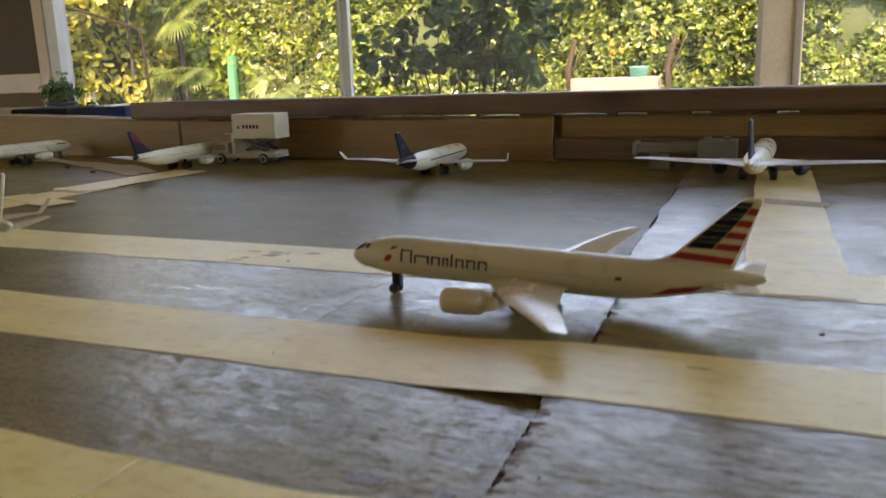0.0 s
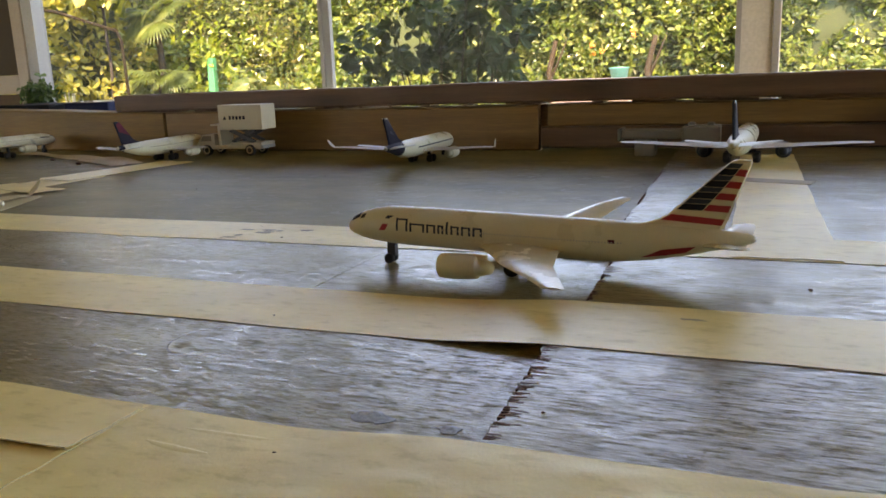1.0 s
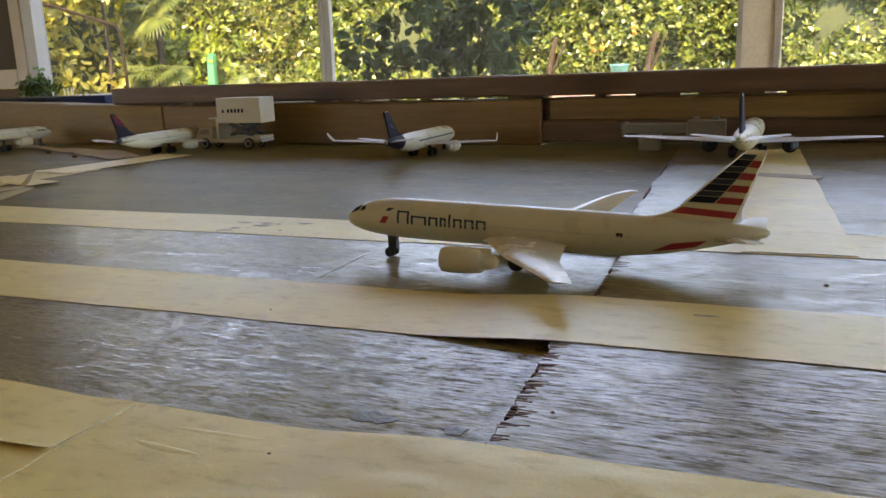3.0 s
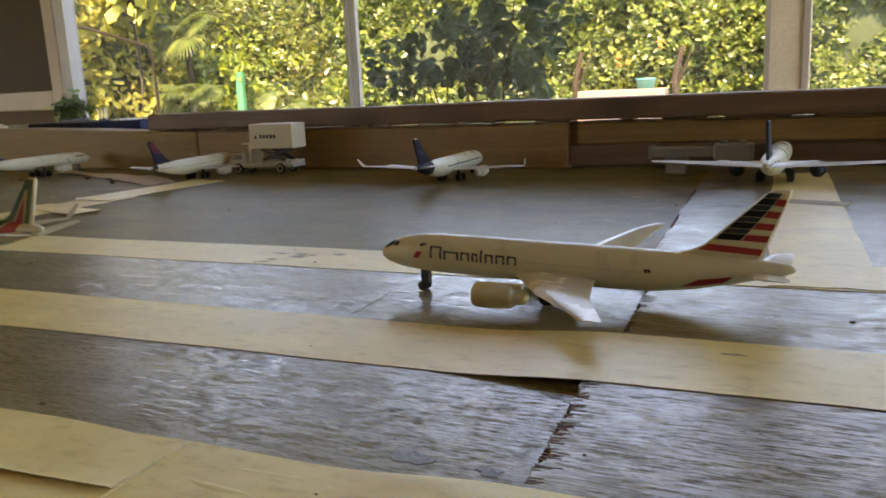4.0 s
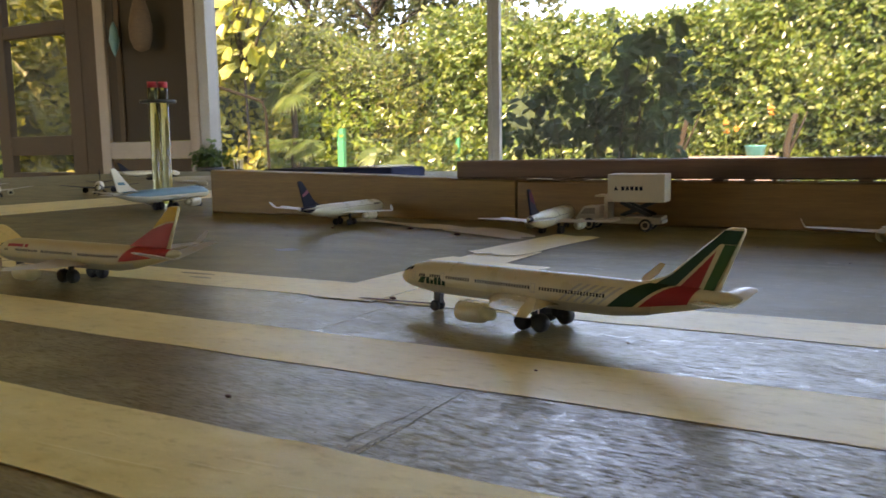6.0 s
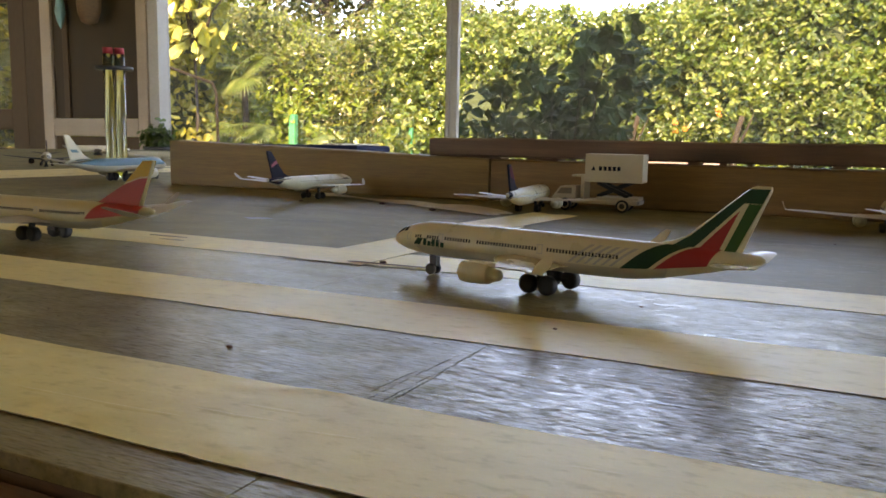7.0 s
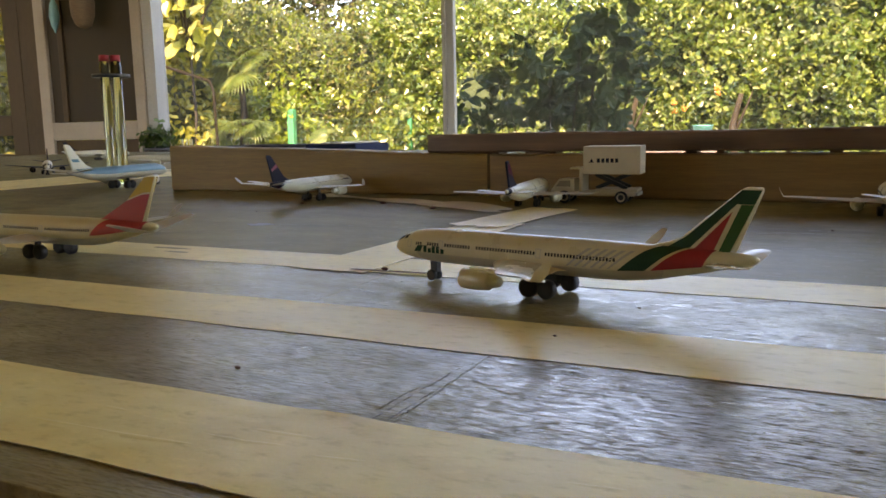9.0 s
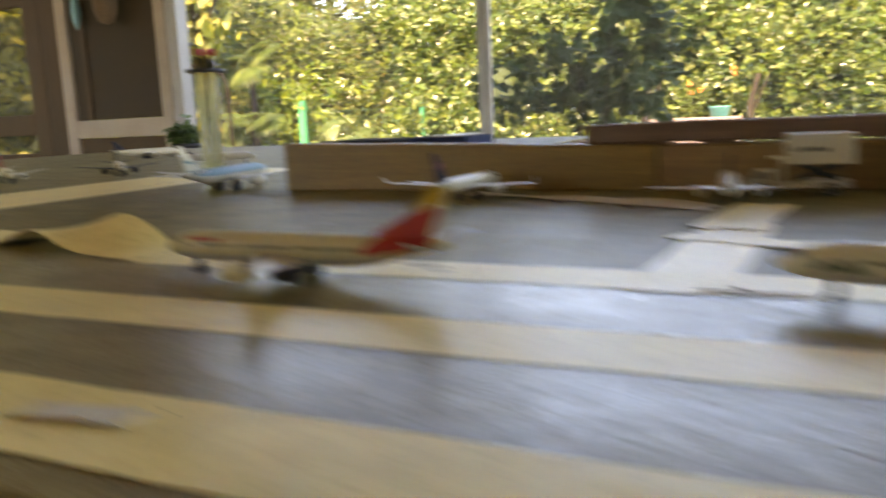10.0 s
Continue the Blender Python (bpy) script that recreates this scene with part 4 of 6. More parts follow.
def leaf_faces(vs, fs, c, out, up, length, width, fold=0.12, tip=0.55):
    """One obovate leaf: six outline points with a folded midrib."""
    side = out.cross(up).normalized()
    n = side.cross(out).normalized()
    k = len(vs)
    p = lambda a, b, h: c + out * (a * length) + side * (b * width) + n * (h * width)
    vs += [p(0, 0, 0), p(0.35, -0.36, fold), p(tip + 0.2, -0.46, fold * 1.2), p(1, 0, -0.1), p(tip + 0.2, 0.46, fold * 1.2), p(0.35, 0.36, fold), p(tip, 0, -0.04)]
    fs += [(k, k + 1, k + 6), (k + 1, k + 2, k + 6), (k + 2, k + 3, k + 6), (k + 3, k + 4, k + 6), (k + 4, k + 5, k + 6), (k + 5, k, k + 6)]


def leaves(name, mat_, places, parent=None, label="", category="", kind="stuff"):
    vs, fs = [], []
    for args in places:
        leaf_faces(vs, fs, *args)
    me = bpy.data.meshes.new(name)
    me.from_pydata([tuple(v) for v in vs], [], fs)
    me.materials.append(mat_)
    ob = new(name, me)
    if parent:
        ob.parent = parent
    return tagged(ob, label, category, kind=kind)


def any_dir(r):
    while True:
        v = Vector((r.uniform(-1, 1), r.uniform(-1, 1), r.uniform(-1, 1)))
        if 0.1 < v.length < 1:
            return v.normalized()


def foliage(count, seed, where, size, droop=0.0, face=Vector((0, -0.7, 0.55))):
    """Leaves in small rosettes at places given by where(random)."""
    r = random.Random(seed)
    out = []
    for _ in range(count):
        c = where(r)
        if c is None:
            continue
        f = (face + any_dir(r) * 0.75).normalized()
        u = f.orthogonal().normalized()
        w = f.cross(u)
        ph = r.uniform(0, math.tau)
        for k in range(r.choice((3, 4, 5))):
            a = ph + k * 2.4
            o = (u * math.cos(a) + w * math.sin(a) + f * r.uniform(0.0, 0.6) - Vector((0, 0, droop))).normalized()
            s_ = size * r.uniform(0.65, 1.25)
            out.append((c + any_dir(r) * size * 0.3, o, f, s_, s_ * r.uniform(0.5, 0.72)))
    return out


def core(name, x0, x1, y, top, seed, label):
    """Stands in for the shade inside a hedge: a lumpy body coloured dark, behind the leaves."""
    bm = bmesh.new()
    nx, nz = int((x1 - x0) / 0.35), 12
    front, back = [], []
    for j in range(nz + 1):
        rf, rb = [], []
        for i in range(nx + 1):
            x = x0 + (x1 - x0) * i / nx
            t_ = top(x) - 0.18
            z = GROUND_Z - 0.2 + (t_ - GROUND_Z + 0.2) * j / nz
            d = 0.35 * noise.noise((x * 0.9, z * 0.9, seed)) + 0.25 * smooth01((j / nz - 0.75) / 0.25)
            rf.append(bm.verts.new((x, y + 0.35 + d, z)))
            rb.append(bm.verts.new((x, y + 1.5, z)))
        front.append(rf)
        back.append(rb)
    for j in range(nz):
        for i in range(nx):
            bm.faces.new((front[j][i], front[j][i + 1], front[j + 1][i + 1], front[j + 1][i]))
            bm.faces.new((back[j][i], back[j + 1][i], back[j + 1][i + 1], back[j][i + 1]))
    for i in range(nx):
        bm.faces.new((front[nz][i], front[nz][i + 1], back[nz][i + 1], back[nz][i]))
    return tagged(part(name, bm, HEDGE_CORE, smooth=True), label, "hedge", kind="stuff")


HEDGE_Y = 12.0


def hedge_top(x):
    return 2.30 + 0.16 * noise.noise((x * 0.8, 3.0, 0)) + 0.12 * noise.noise((x * 2.6, 5.0, 0)) - 0.30 * smooth01((-1.5 - x) / 0.8) * smooth01((x + 6.2) / 0.6)


def in_hedge(x0, x1, top, y, thick=0.75, low=GROUND_Z):
    def where(r):
        x = r.uniform(x0, x1)
        z = r.uniform(low, top(x) + 0.08)
        d = r.random() ** 1.6 * thick
        lump = 0.45 * noise.noise((x * 0.9, z * 0.9, 2.0)) + 0.22 * noise.noise((x * 2.3, z * 2.3, 8.0))
        if noise.noise((x * 1.7, z * 1.7, 31.0)) < -0.3 and r.random() < 0.4:
            return None
        return Vector((x, y + d + lump + 0.3 * smooth01((z - top(x) + 0.5) / 0.5), z))
    return where


core("hedge_core", -5.9, 5.0, HEDGE_Y, hedge_top, 1.0, "dark body standing in for shade inside the garden hedge")
leaves("hedge", CLUSIA, foliage(23000, 1, in_hedge(-6.8, 4.8, hedge_top, HEDGE_Y), 0.090), label="tall sunlit broad-leaved hedge with pale green leaves", category="hedge")


def thicket_top(x):
    return 2.5 + 0.5 * noise.noise((x * 0.5, 9.0, 0)) + 0.25 * noise.noise((x * 1.9, 1.0, 0)) - 0.30 * smooth01((-6.5 - x) / 0.6) * smooth01((x + 9.8) / 0.8) + 0.5 * smooth01((-9.5 - x) / 2)


core("thicket_core", -30.0, -5.3, HEDGE_Y + 0.9, thicket_top, 4.0, "dark body standing in for shade inside the garden thicket")
leaves("thicket", FINE_LEAF, foliage(15500, 2, in_hedge(-21.0, -5.6, thicket_top, HEDGE_Y + 0.6, 0.9), 0.075), label="tangled brownish-green thicket of small leaves", category="bush")
leaves("bush", CLUSIA, foliage(480, 3, lambda r: Vector((r.gauss(-5.7, 0.45), HEDGE_Y - 0.3 + r.uniform(-0.4, 0.5), r.gauss(-0.25, 0.4))), 0.13), label="bright green leafy bush before the thicket", category="bush")
leaves("creeper", LIME_LEAF, foliage(330, 4, lambda r: Vector((r.gauss(-8.9, 0.75), HEDGE_Y - 0.35 + r.uniform(-0.3, 0.3), r.gauss(0.25, 0.42))), 0.125), label="yellow-green leafy plant in the sun", category="plant")

# sunlit thicket beside the porch, mostly unseen; tall to block sky, yellow to warm light


def in_side_thicket(r):
    y, z = r.uniform(-6.0, 11.5), r.uniform(GROUND_Z, 3.3 + 0.5 * noise.noise((r.random() * 9, 2.0, 0)))
    if noise.noise((y * 1.3, z * 1.3, 12.0)) < -0.35:
        return None
    return Vector((-9.2 - 0.9 * r.random() ** 1.5 + 0.5 * noise.noise((y * 0.9, z * 0.9, 5.0)), y, z))


# lumpy body with the thicket's inner shade in its dark colour
bm = bmesh.new()
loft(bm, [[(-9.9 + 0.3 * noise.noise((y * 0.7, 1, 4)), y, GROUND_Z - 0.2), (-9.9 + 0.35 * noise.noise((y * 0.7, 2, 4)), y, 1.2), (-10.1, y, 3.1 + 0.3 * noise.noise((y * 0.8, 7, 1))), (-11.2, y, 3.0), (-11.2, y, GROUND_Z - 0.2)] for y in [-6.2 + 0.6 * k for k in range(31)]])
tagged(part("side_thicket_core", bm, HEDGE_CORE, smooth=True), "dark body standing in for shade inside the side thicket", "bush", kind="stuff")
leaves("side_thicket", SUN_LEAF, foliage(5200, 9, in_side_thicket, 0.15, face=Vector((0.75, -0.2, 0.5))), label="sunlit yellow-green thicket beside the porch", category="bush")

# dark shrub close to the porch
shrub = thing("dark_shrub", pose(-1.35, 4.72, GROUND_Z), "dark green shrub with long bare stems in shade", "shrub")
r = random.Random(21)
clumps = []
for i, (sx, sz) in enumerate(((0.27, 1.66), (0.34, 1.55), (0.21, 1.54), (0.39, 1.47), (0.11, 1.44), (0.27, 1.35), (-0.24, 1.44), (-0.28, 1.34), (-0.02, 1.38), (0.03, 1.27), (-0.15, 1.23), (0.07, 1.18), (-0.38, 1.18), (-0.51, 1.15), (0.24, 1.15), (0.40, 1.23), (-0.32, 1.10), (-0.06, 1.09), (0.14, 1.09), (0.37, 1.09), (0.45, 1.38))):
    bm = bmesh.new()
    base = Vector((sx * 0.35 + r.uniform(-0.1, 0.1), r.uniform(-0.15, 0.15), -0.02))
    tip = Vector((sx, r.uniform(-0.2, 0.2), sz))
    mid = (base + tip) / 2 + Vector((r.uniform(-0.08, 0.08), 0, 0.05))
    tube(bm, [base, mid, tip], [0.009, 0.006, 0.003], 6)
    part("stem", bm, BARK, shrub, smooth=True)
    clumps.append(tip)
places = []
for tip in clumps:
    places += foliage(8, int(tip.x * 991) + 5, lambda q, tip=tip: tip + Vector((q.gauss(0, 0.06), q.gauss(0, 0.07), q.gauss(-0.02, 0.05))), 0.088, droop=0.6)
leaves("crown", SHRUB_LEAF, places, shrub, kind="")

# a smooth-barked trunk and a brown one against the hedge
for x, y, z1, rad, mat_, lab in ((-2.42, 11.5, 0.45, 0.05, PINK_BARK, "short smooth pinkish tree trunk by the hedge"), (-1.05, 11.3, 0.45, 0.05, BARK, "thin brown trunk standing in the hedge")):
    tr = thing("bare_tree", pose(x, y, GROUND_Z), lab, "tree")
    bm = bmesh.new()
    h = z1 - GROUND_Z
    tube(bm, [(0, 0, -0.1), (0.04, 0, h * 0.3), (-0.02, 0, h * 0.7), (0.08, 0, h)], [rad * 1.2, rad, rad * 0.85, rad * 0.6], 10)
    part("trunk", bm, mat_, tr, smooth=True)
    bm = bmesh.new()
    tube(bm, [(-0.01, 0, h * 0.6), (0.12, 0.1, h * 0.85), (0.2, 0.2, h * 1.02)], [rad * 0.5, rad * 0.3, rad * 0.15], 8)
    part("limb", bm, mat_, tr, smooth=True)

# fan palms
def fan(bm_v, bm_f, c, out, up, size, blades, r):
    side = out.cross(up).normalized()
    for b in range(blades):
        a = radians(-100 + 200 * b / (blades - 1))
        d = (out * math.cos(a) + side * math.sin(a)).normalized()
        ln = size * (0.75 + 0.25 * math.cos(a)) * r.uniform(0.9, 1.05)
        w = side * math.cos(a) - out * math.sin(a)
        k = len(bm_v)
        for s_, wd, dr in ((0.05, 0.004, 0), (0.45, 0.020, -0.03), (0.8, 0.012, -0.16), (1.0, 0.001, -0.34)):
            q = c + d * (ln * s_) + Vector((0, 0, dr * size))
            bm_v += [q - w * wd, q + w * wd + up * 0.004]
        bm_f += [(k, k + 1, k + 3, k + 2), (k + 2, k + 3, k + 5, k + 4), (k + 4, k + 5, k + 7, k + 6)]


def palm(x, y, z_leaf, spread, fans, size, seed, label):
    r = random.Random(seed)
    p = thing("fan_palm", pose(x, y, GROUND_Z), label, "palm", "palms in the garden")
    top = z_leaf - GROUND_Z
    bm = bmesh.new()
    tube(bm, [(0, 0, -0.05), (0.03, 0, top * 0.5), (0, 0, top)], [0.07, 0.055, 0.05], 10)
    part("trunk", bm, BARK, p, smooth=True)
    for i in range(fans):
        a = r.uniform(0, math.tau)
        el_ = r.uniform(-0.25, 0.9)
        d = Vector((math.cos(a) * math.cos(el_), -abs(math.sin(a)) * math.cos(el_) * 0.8, math.sin(el_))).normalized()
        c = Vector((0, 0, top)) + d * spread * r.uniform(0.5, 1.0)
        vs, fs = [], []
        fan(vs, fs, c, (d + Vector((0, 0, -0.5))).normalized(), Vector((0, -0.5, 0.8)).normalized(), size * r.uniform(0.8, 1.15), 26, r)
        me = bpy.data.meshes.new("frond")
        me.from_pydata([tuple(v) for v in vs], [], fs)
        me.materials.append(PALM_LEAF)
        ob = new("frond", me)
        ob.parent = p
        bm = bmesh.new()
        tube(bm, [(0, 0, top - 0.05), tuple(Vector((0, 0, top)) * 0.5 + c * 0.5 + Vector((0, 0, 0.05))), tuple(c)], [0.014, 0.01, 0.007], 6)
        part("leaf_stalk", bm, PALM_LEAF, p, smooth=True)


palm(-8.9, 11.2, 1.05, 0.40, 8, 0.42, 41, "fan palm with drooping sunlit green fronds")
palm(-8.7, 10.9, 0.05, 0.40, 9, 0.42, 42, "low fan palm with pale drooping fronds")
palm(-6.9, 11.0, -0.15, 0.25, 5, 0.36, 43, "small pale fan palm beside the netting")
palm(-12.4, 11.8, 1.6, 0.6, 8, 0.7, 44, "fan palm with drooping sunlit green fronds")

# plant with large yellow leaves
big = thing("large_leaf_tree", pose(-9.3, 10.4, GROUND_Z), "small tree with large sunlit yellow-green leaves", "tree")
bm = bmesh.new()
tube(bm, [(0, 0, -0.1), (0.1, 0, 1.3), (0.05, 0, 2.6), (0.3, 0, 3.6)], [0.03, 0.025, 0.02, 0.012], 10)
part("trunk", bm, DARK_BARK, big, smooth=True)
r = random.Random(51)
places = []
for i in range(210):
    c = Vector((max(-0.75, min(0.6, r.gauss(-0.1, 0.42))), r.uniform(-0.6, 0.5), r.uniform(2.3, 4.2)))
    o = Vector((r.uniform(-0.7, 0.7), -0.35, r.uniform(-1.0, -0.1))).normalized()
    s_ = r.uniform(0.18, 0.40)
    places.append((c, o, Vector((r.uniform(-0.4, 0.4), -0.8, 0.4)).normalized(), s_, s_ * 0.62))
leaves("crown", BIG_LEAF, places, big, kind="")
for i in range(6):
    bm = bmesh.new()
    e = Vector((r.uniform(-0.8, 0.9), r.uniform(-0.5, 0.2), r.uniform(2.6, 4.0)))
    tube(bm, [(0.05, 0, 2.2 + 0.1 * i), tuple((Vector((0.05, 0, 2.4)) + e) / 2 + Vector((0, 0, 0.1))), tuple(e)], [0.03, 0.02, 0.01], 6)
    part("limb", bm, BARK, big, smooth=True)


def tree(x, y, h, spread, count, seed, label, leaf=0.16, mat_=None):
    r = random.Random(seed)
    tr = thing("garden_tree", pose(x, y, GROUND_Z), label, "tree", "trees beyond the hedge")
    bm = bmesh.new()
    tube(bm, [(0, 0, -0.1), (0.1, 0, h * 0.3), (-0.05, 0.05, h * 0.6), (0.1, 0, h * 0.9)], [0.16, 0.13, 0.10, 0.04], 10)
    part("trunk", bm, BARK, tr, smooth=True)
    tips = []
    for i in range(9):
        a = i * 2.4 + r.uniform(-0.3, 0.3)
        z0 = h * r.uniform(0.35, 0.75)
        e = Vector((math.cos(a) * spread * r.uniform(0.5, 1), math.sin(a) * spread * r.uniform(0.4, 0.8), z0 + h * r.uniform(0.1, 0.3)))
        bm = bmesh.new()
        tube(bm, [(0, 0, z0), tuple((Vector((0, 0, z0)) + e) / 2 + Vector((0, 0, 0.15))), tuple(e)], [0.06, 0.04, 0.015], 7)
        part("limb", bm, BARK, tr, smooth=True)
        tips.append(e)
    places = []
    for e in tips:
        places += foliage(count // 9, int(e.x * 733 + seed), lambda q, e=e: e + Vector((q.gauss(0, spread * 0.28), q.gauss(0, spread * 0.25), q.gauss(0, h * 0.09))), leaf)
    leaves("crown", mat_ or TREE_LEAF, places, tr, kind="")


tree(-13.5, 17.5, 7.0, 2.4, 900, 61, "tall loose-crowned tree beyond the hedge")
tree(-9.5, 18.0, 6.4, 2.2, 800, 62, "tall loose-crowned tree beyond the hedge")
tree(-10.4, 16.0, 6.2, 2.2, 900, 67, "tall loose-crowned tree beyond the hedge")
tree(-17.5, 16.5, 6.6, 2.6, 900, 63, "tall loose-crowned tree beyond the hedge")
tree(0.6, 16.2, 4.6, 2.0, 700, 64, "small pale-leaved tree behind the hedge", 0.14, CLUSIA)
tree(-5.0, 19.0, 3.9, 1.2, 260, 65, "thin dry-leaved tree behind the hedge", 0.16, FINE_LEAF)
tree(-22.5, 15.5, 6.0, 2.5, 700, 66, "tall loose-crowned tree beyond the hedge")

# low garden wall with a teal tub, green post with netting, bent pipe
gw = tagged(part("garden_wall", box_bm(-2.30, -1.15, 11.05, 11.35, GROUND_Z - 0.1, -0.075, bevel=0.02), PALE_STONE), "low pale pinkish garden wall before the hedge", "garden wall", kind="structure")
tub = thing("teal_tub", pose(-1.42, 11.2, -0.076), "small teal plastic tub on the garden wall", "tub")
bm = bmesh.new()
lathe(bm, [(0.02, 0.0), (0.105, 0.0), (0.125, 0.12), (0.135, 0.125), (0.135, 0.135), (0.115, 0.135), (0.10, 0.03), (0.01, 0.025)], seg=20)
part("tub_body", bm, TEAL, tub, smooth=True)
flowers = thing("orange_flowers", pose(-1.75, 11.5, GROUND_Z), "few orange flowers on thin stalks", "flowers")
r = random.Random(8)
for i in range(5):
    c = Vector((r.uniform(-0.3, 0.6), r.uniform(-0.1, 0.1), r.uniform(1.15, 1.5)))
    bm = bmesh.new()
    tube(bm, [(c.x * 0.7, 0, -0.05), tuple(c)], 0.004, 5)
    part("stalk", bm, CLUSIA, flowers)
    bm = bmesh.new()
    for k in range(6):
        vs = bmesh.ops.create_icosphere(bm, subdivisions=1, radius=0.022)["verts"]
        bmesh.ops.transform(bm, verts=vs, matrix=Matrix.LocRotScale(c + any_dir(r) * 0.025, None, (1, 0.6, 0.8)))
    part("bloom", bm, surface("bloom_orange", (0.55, 0.14, 0.02), (0.65, 0.24, 0.03), 40.0), flowers, smooth=True)

net = thing("netting_fence", pose(-8.05, 11.4, GROUND_Z), "green wire netting on a bright green post", "fence")
part("post", box_bm(-0.06, 0.06, -0.05, 0.05, -0.05, 1.40, bevel=0.01), GREEN_POST, net)
part("post", box_bm(2.2, 2.26, -0.03, 0.03, -0.05, 1.2, bevel=0.01), GREEN_POST, net)
bm = bmesh.new()
for k in range(23):
    add_box(bm, 0.07 + 0.095 * k, 0.0735 + 0.095 * k, -0.002, 0.002, 0.1, 1.2)
for k in range(12):
    add_box(bm, 0.06, 2.2, -0.0022, 0.0022, 0.1 + 0.1 * k, 0.1035 + 0.1 * k)
part("netting", bm, surface("net_green", (0.04, 0.10, 0.05), (0.07, 0.14, 0.07), 10.0), net)
pipe = thing("bent_pipe_frame", pose(0, 7.5, 0), "dark bent metal pipe frame in the garden", "pipe frame")
bm = bmesh.new()
tube(bm, [(-7.9, 0, 1.02), (-7.2, 0, 0.92), (-6.32, 0, 0.66), (-6.27, 0, 0.55), (-6.25, 0, -0.2), (-6.25, 0, GROUND_Z - 0.02)], 0.018, 8)
part("pipe", bm, surface("rusty_pipe", (0.010, 0.008, 0.005), (0.020, 0.015, 0.010), 20.0, rough=(0.8, 0.95), spec=0.08), pipe, smooth=True)

# potted plant on the window ledge
pot = thing("potted_plant", pose(-3.055, WALL_Y - 0.095, LEDGE_Z), "bushy green plant in a dark pot on the ledge", "plant")
bm = bmesh.new()
lathe(bm, [(0.01, 0.0), (0.052, 0.0), (0.068, 0.11), (0.075, 0.112), (0.075, 0.13), (0.062, 0.13), (0.058, 0.10), (0.01, 0.10)], seg=20)
part("pot", bm, BLACK, pot, "dark plastic pot", smooth=True)
places = foliage(75, 71, lambda q: Vector((q.gauss(0, 0.042), q.gauss(0, 0.040), q.gauss(0.175, 0.030))), 0.038, droop=0.3)
leaves("foliage", POT_LEAF, places, pot, kind="")
r = random.Random(72)
for i in range(5):
    bm = bmesh.new()
    tube(bm, [(0, 0, 0.09), (r.uniform(-0.03, 0.03), 0, 0.14), (r.uniform(-0.07, 0.07), r.uniform(-0.03, 0.03), 0.2)], 0.003, 6)
    part("stem", bm, POT_LEAF, pot)
vase = thing("glass_jar", pose(-2.86, WALL_Y - 0.09, LEDGE_Z), "small clear glass jar with white stalks on the ledge", "jar")
bm = bmesh.new()
lathe(bm, [(0.028, 0.0), (0.030, 0.10), (0.026, 0.12), (0.024, 0.12), (0.027, 0.10), (0.025, 0.004), (0.002, 0.004)], seg=18)
part("jar_body", bm, GLASS, vase, smooth=True)
bm = bmesh.new()
for k in range(4):
    tube(bm, [(0.008 * math.cos(k * 1.7), 0.008 * math.sin(k * 1.7), 0.006), (0.03 * math.cos(k * 1.7), 0.02 * math.sin(k * 1.7), 0.17)], 0.003, 6)
part("stalk", bm, WHITE, vase)


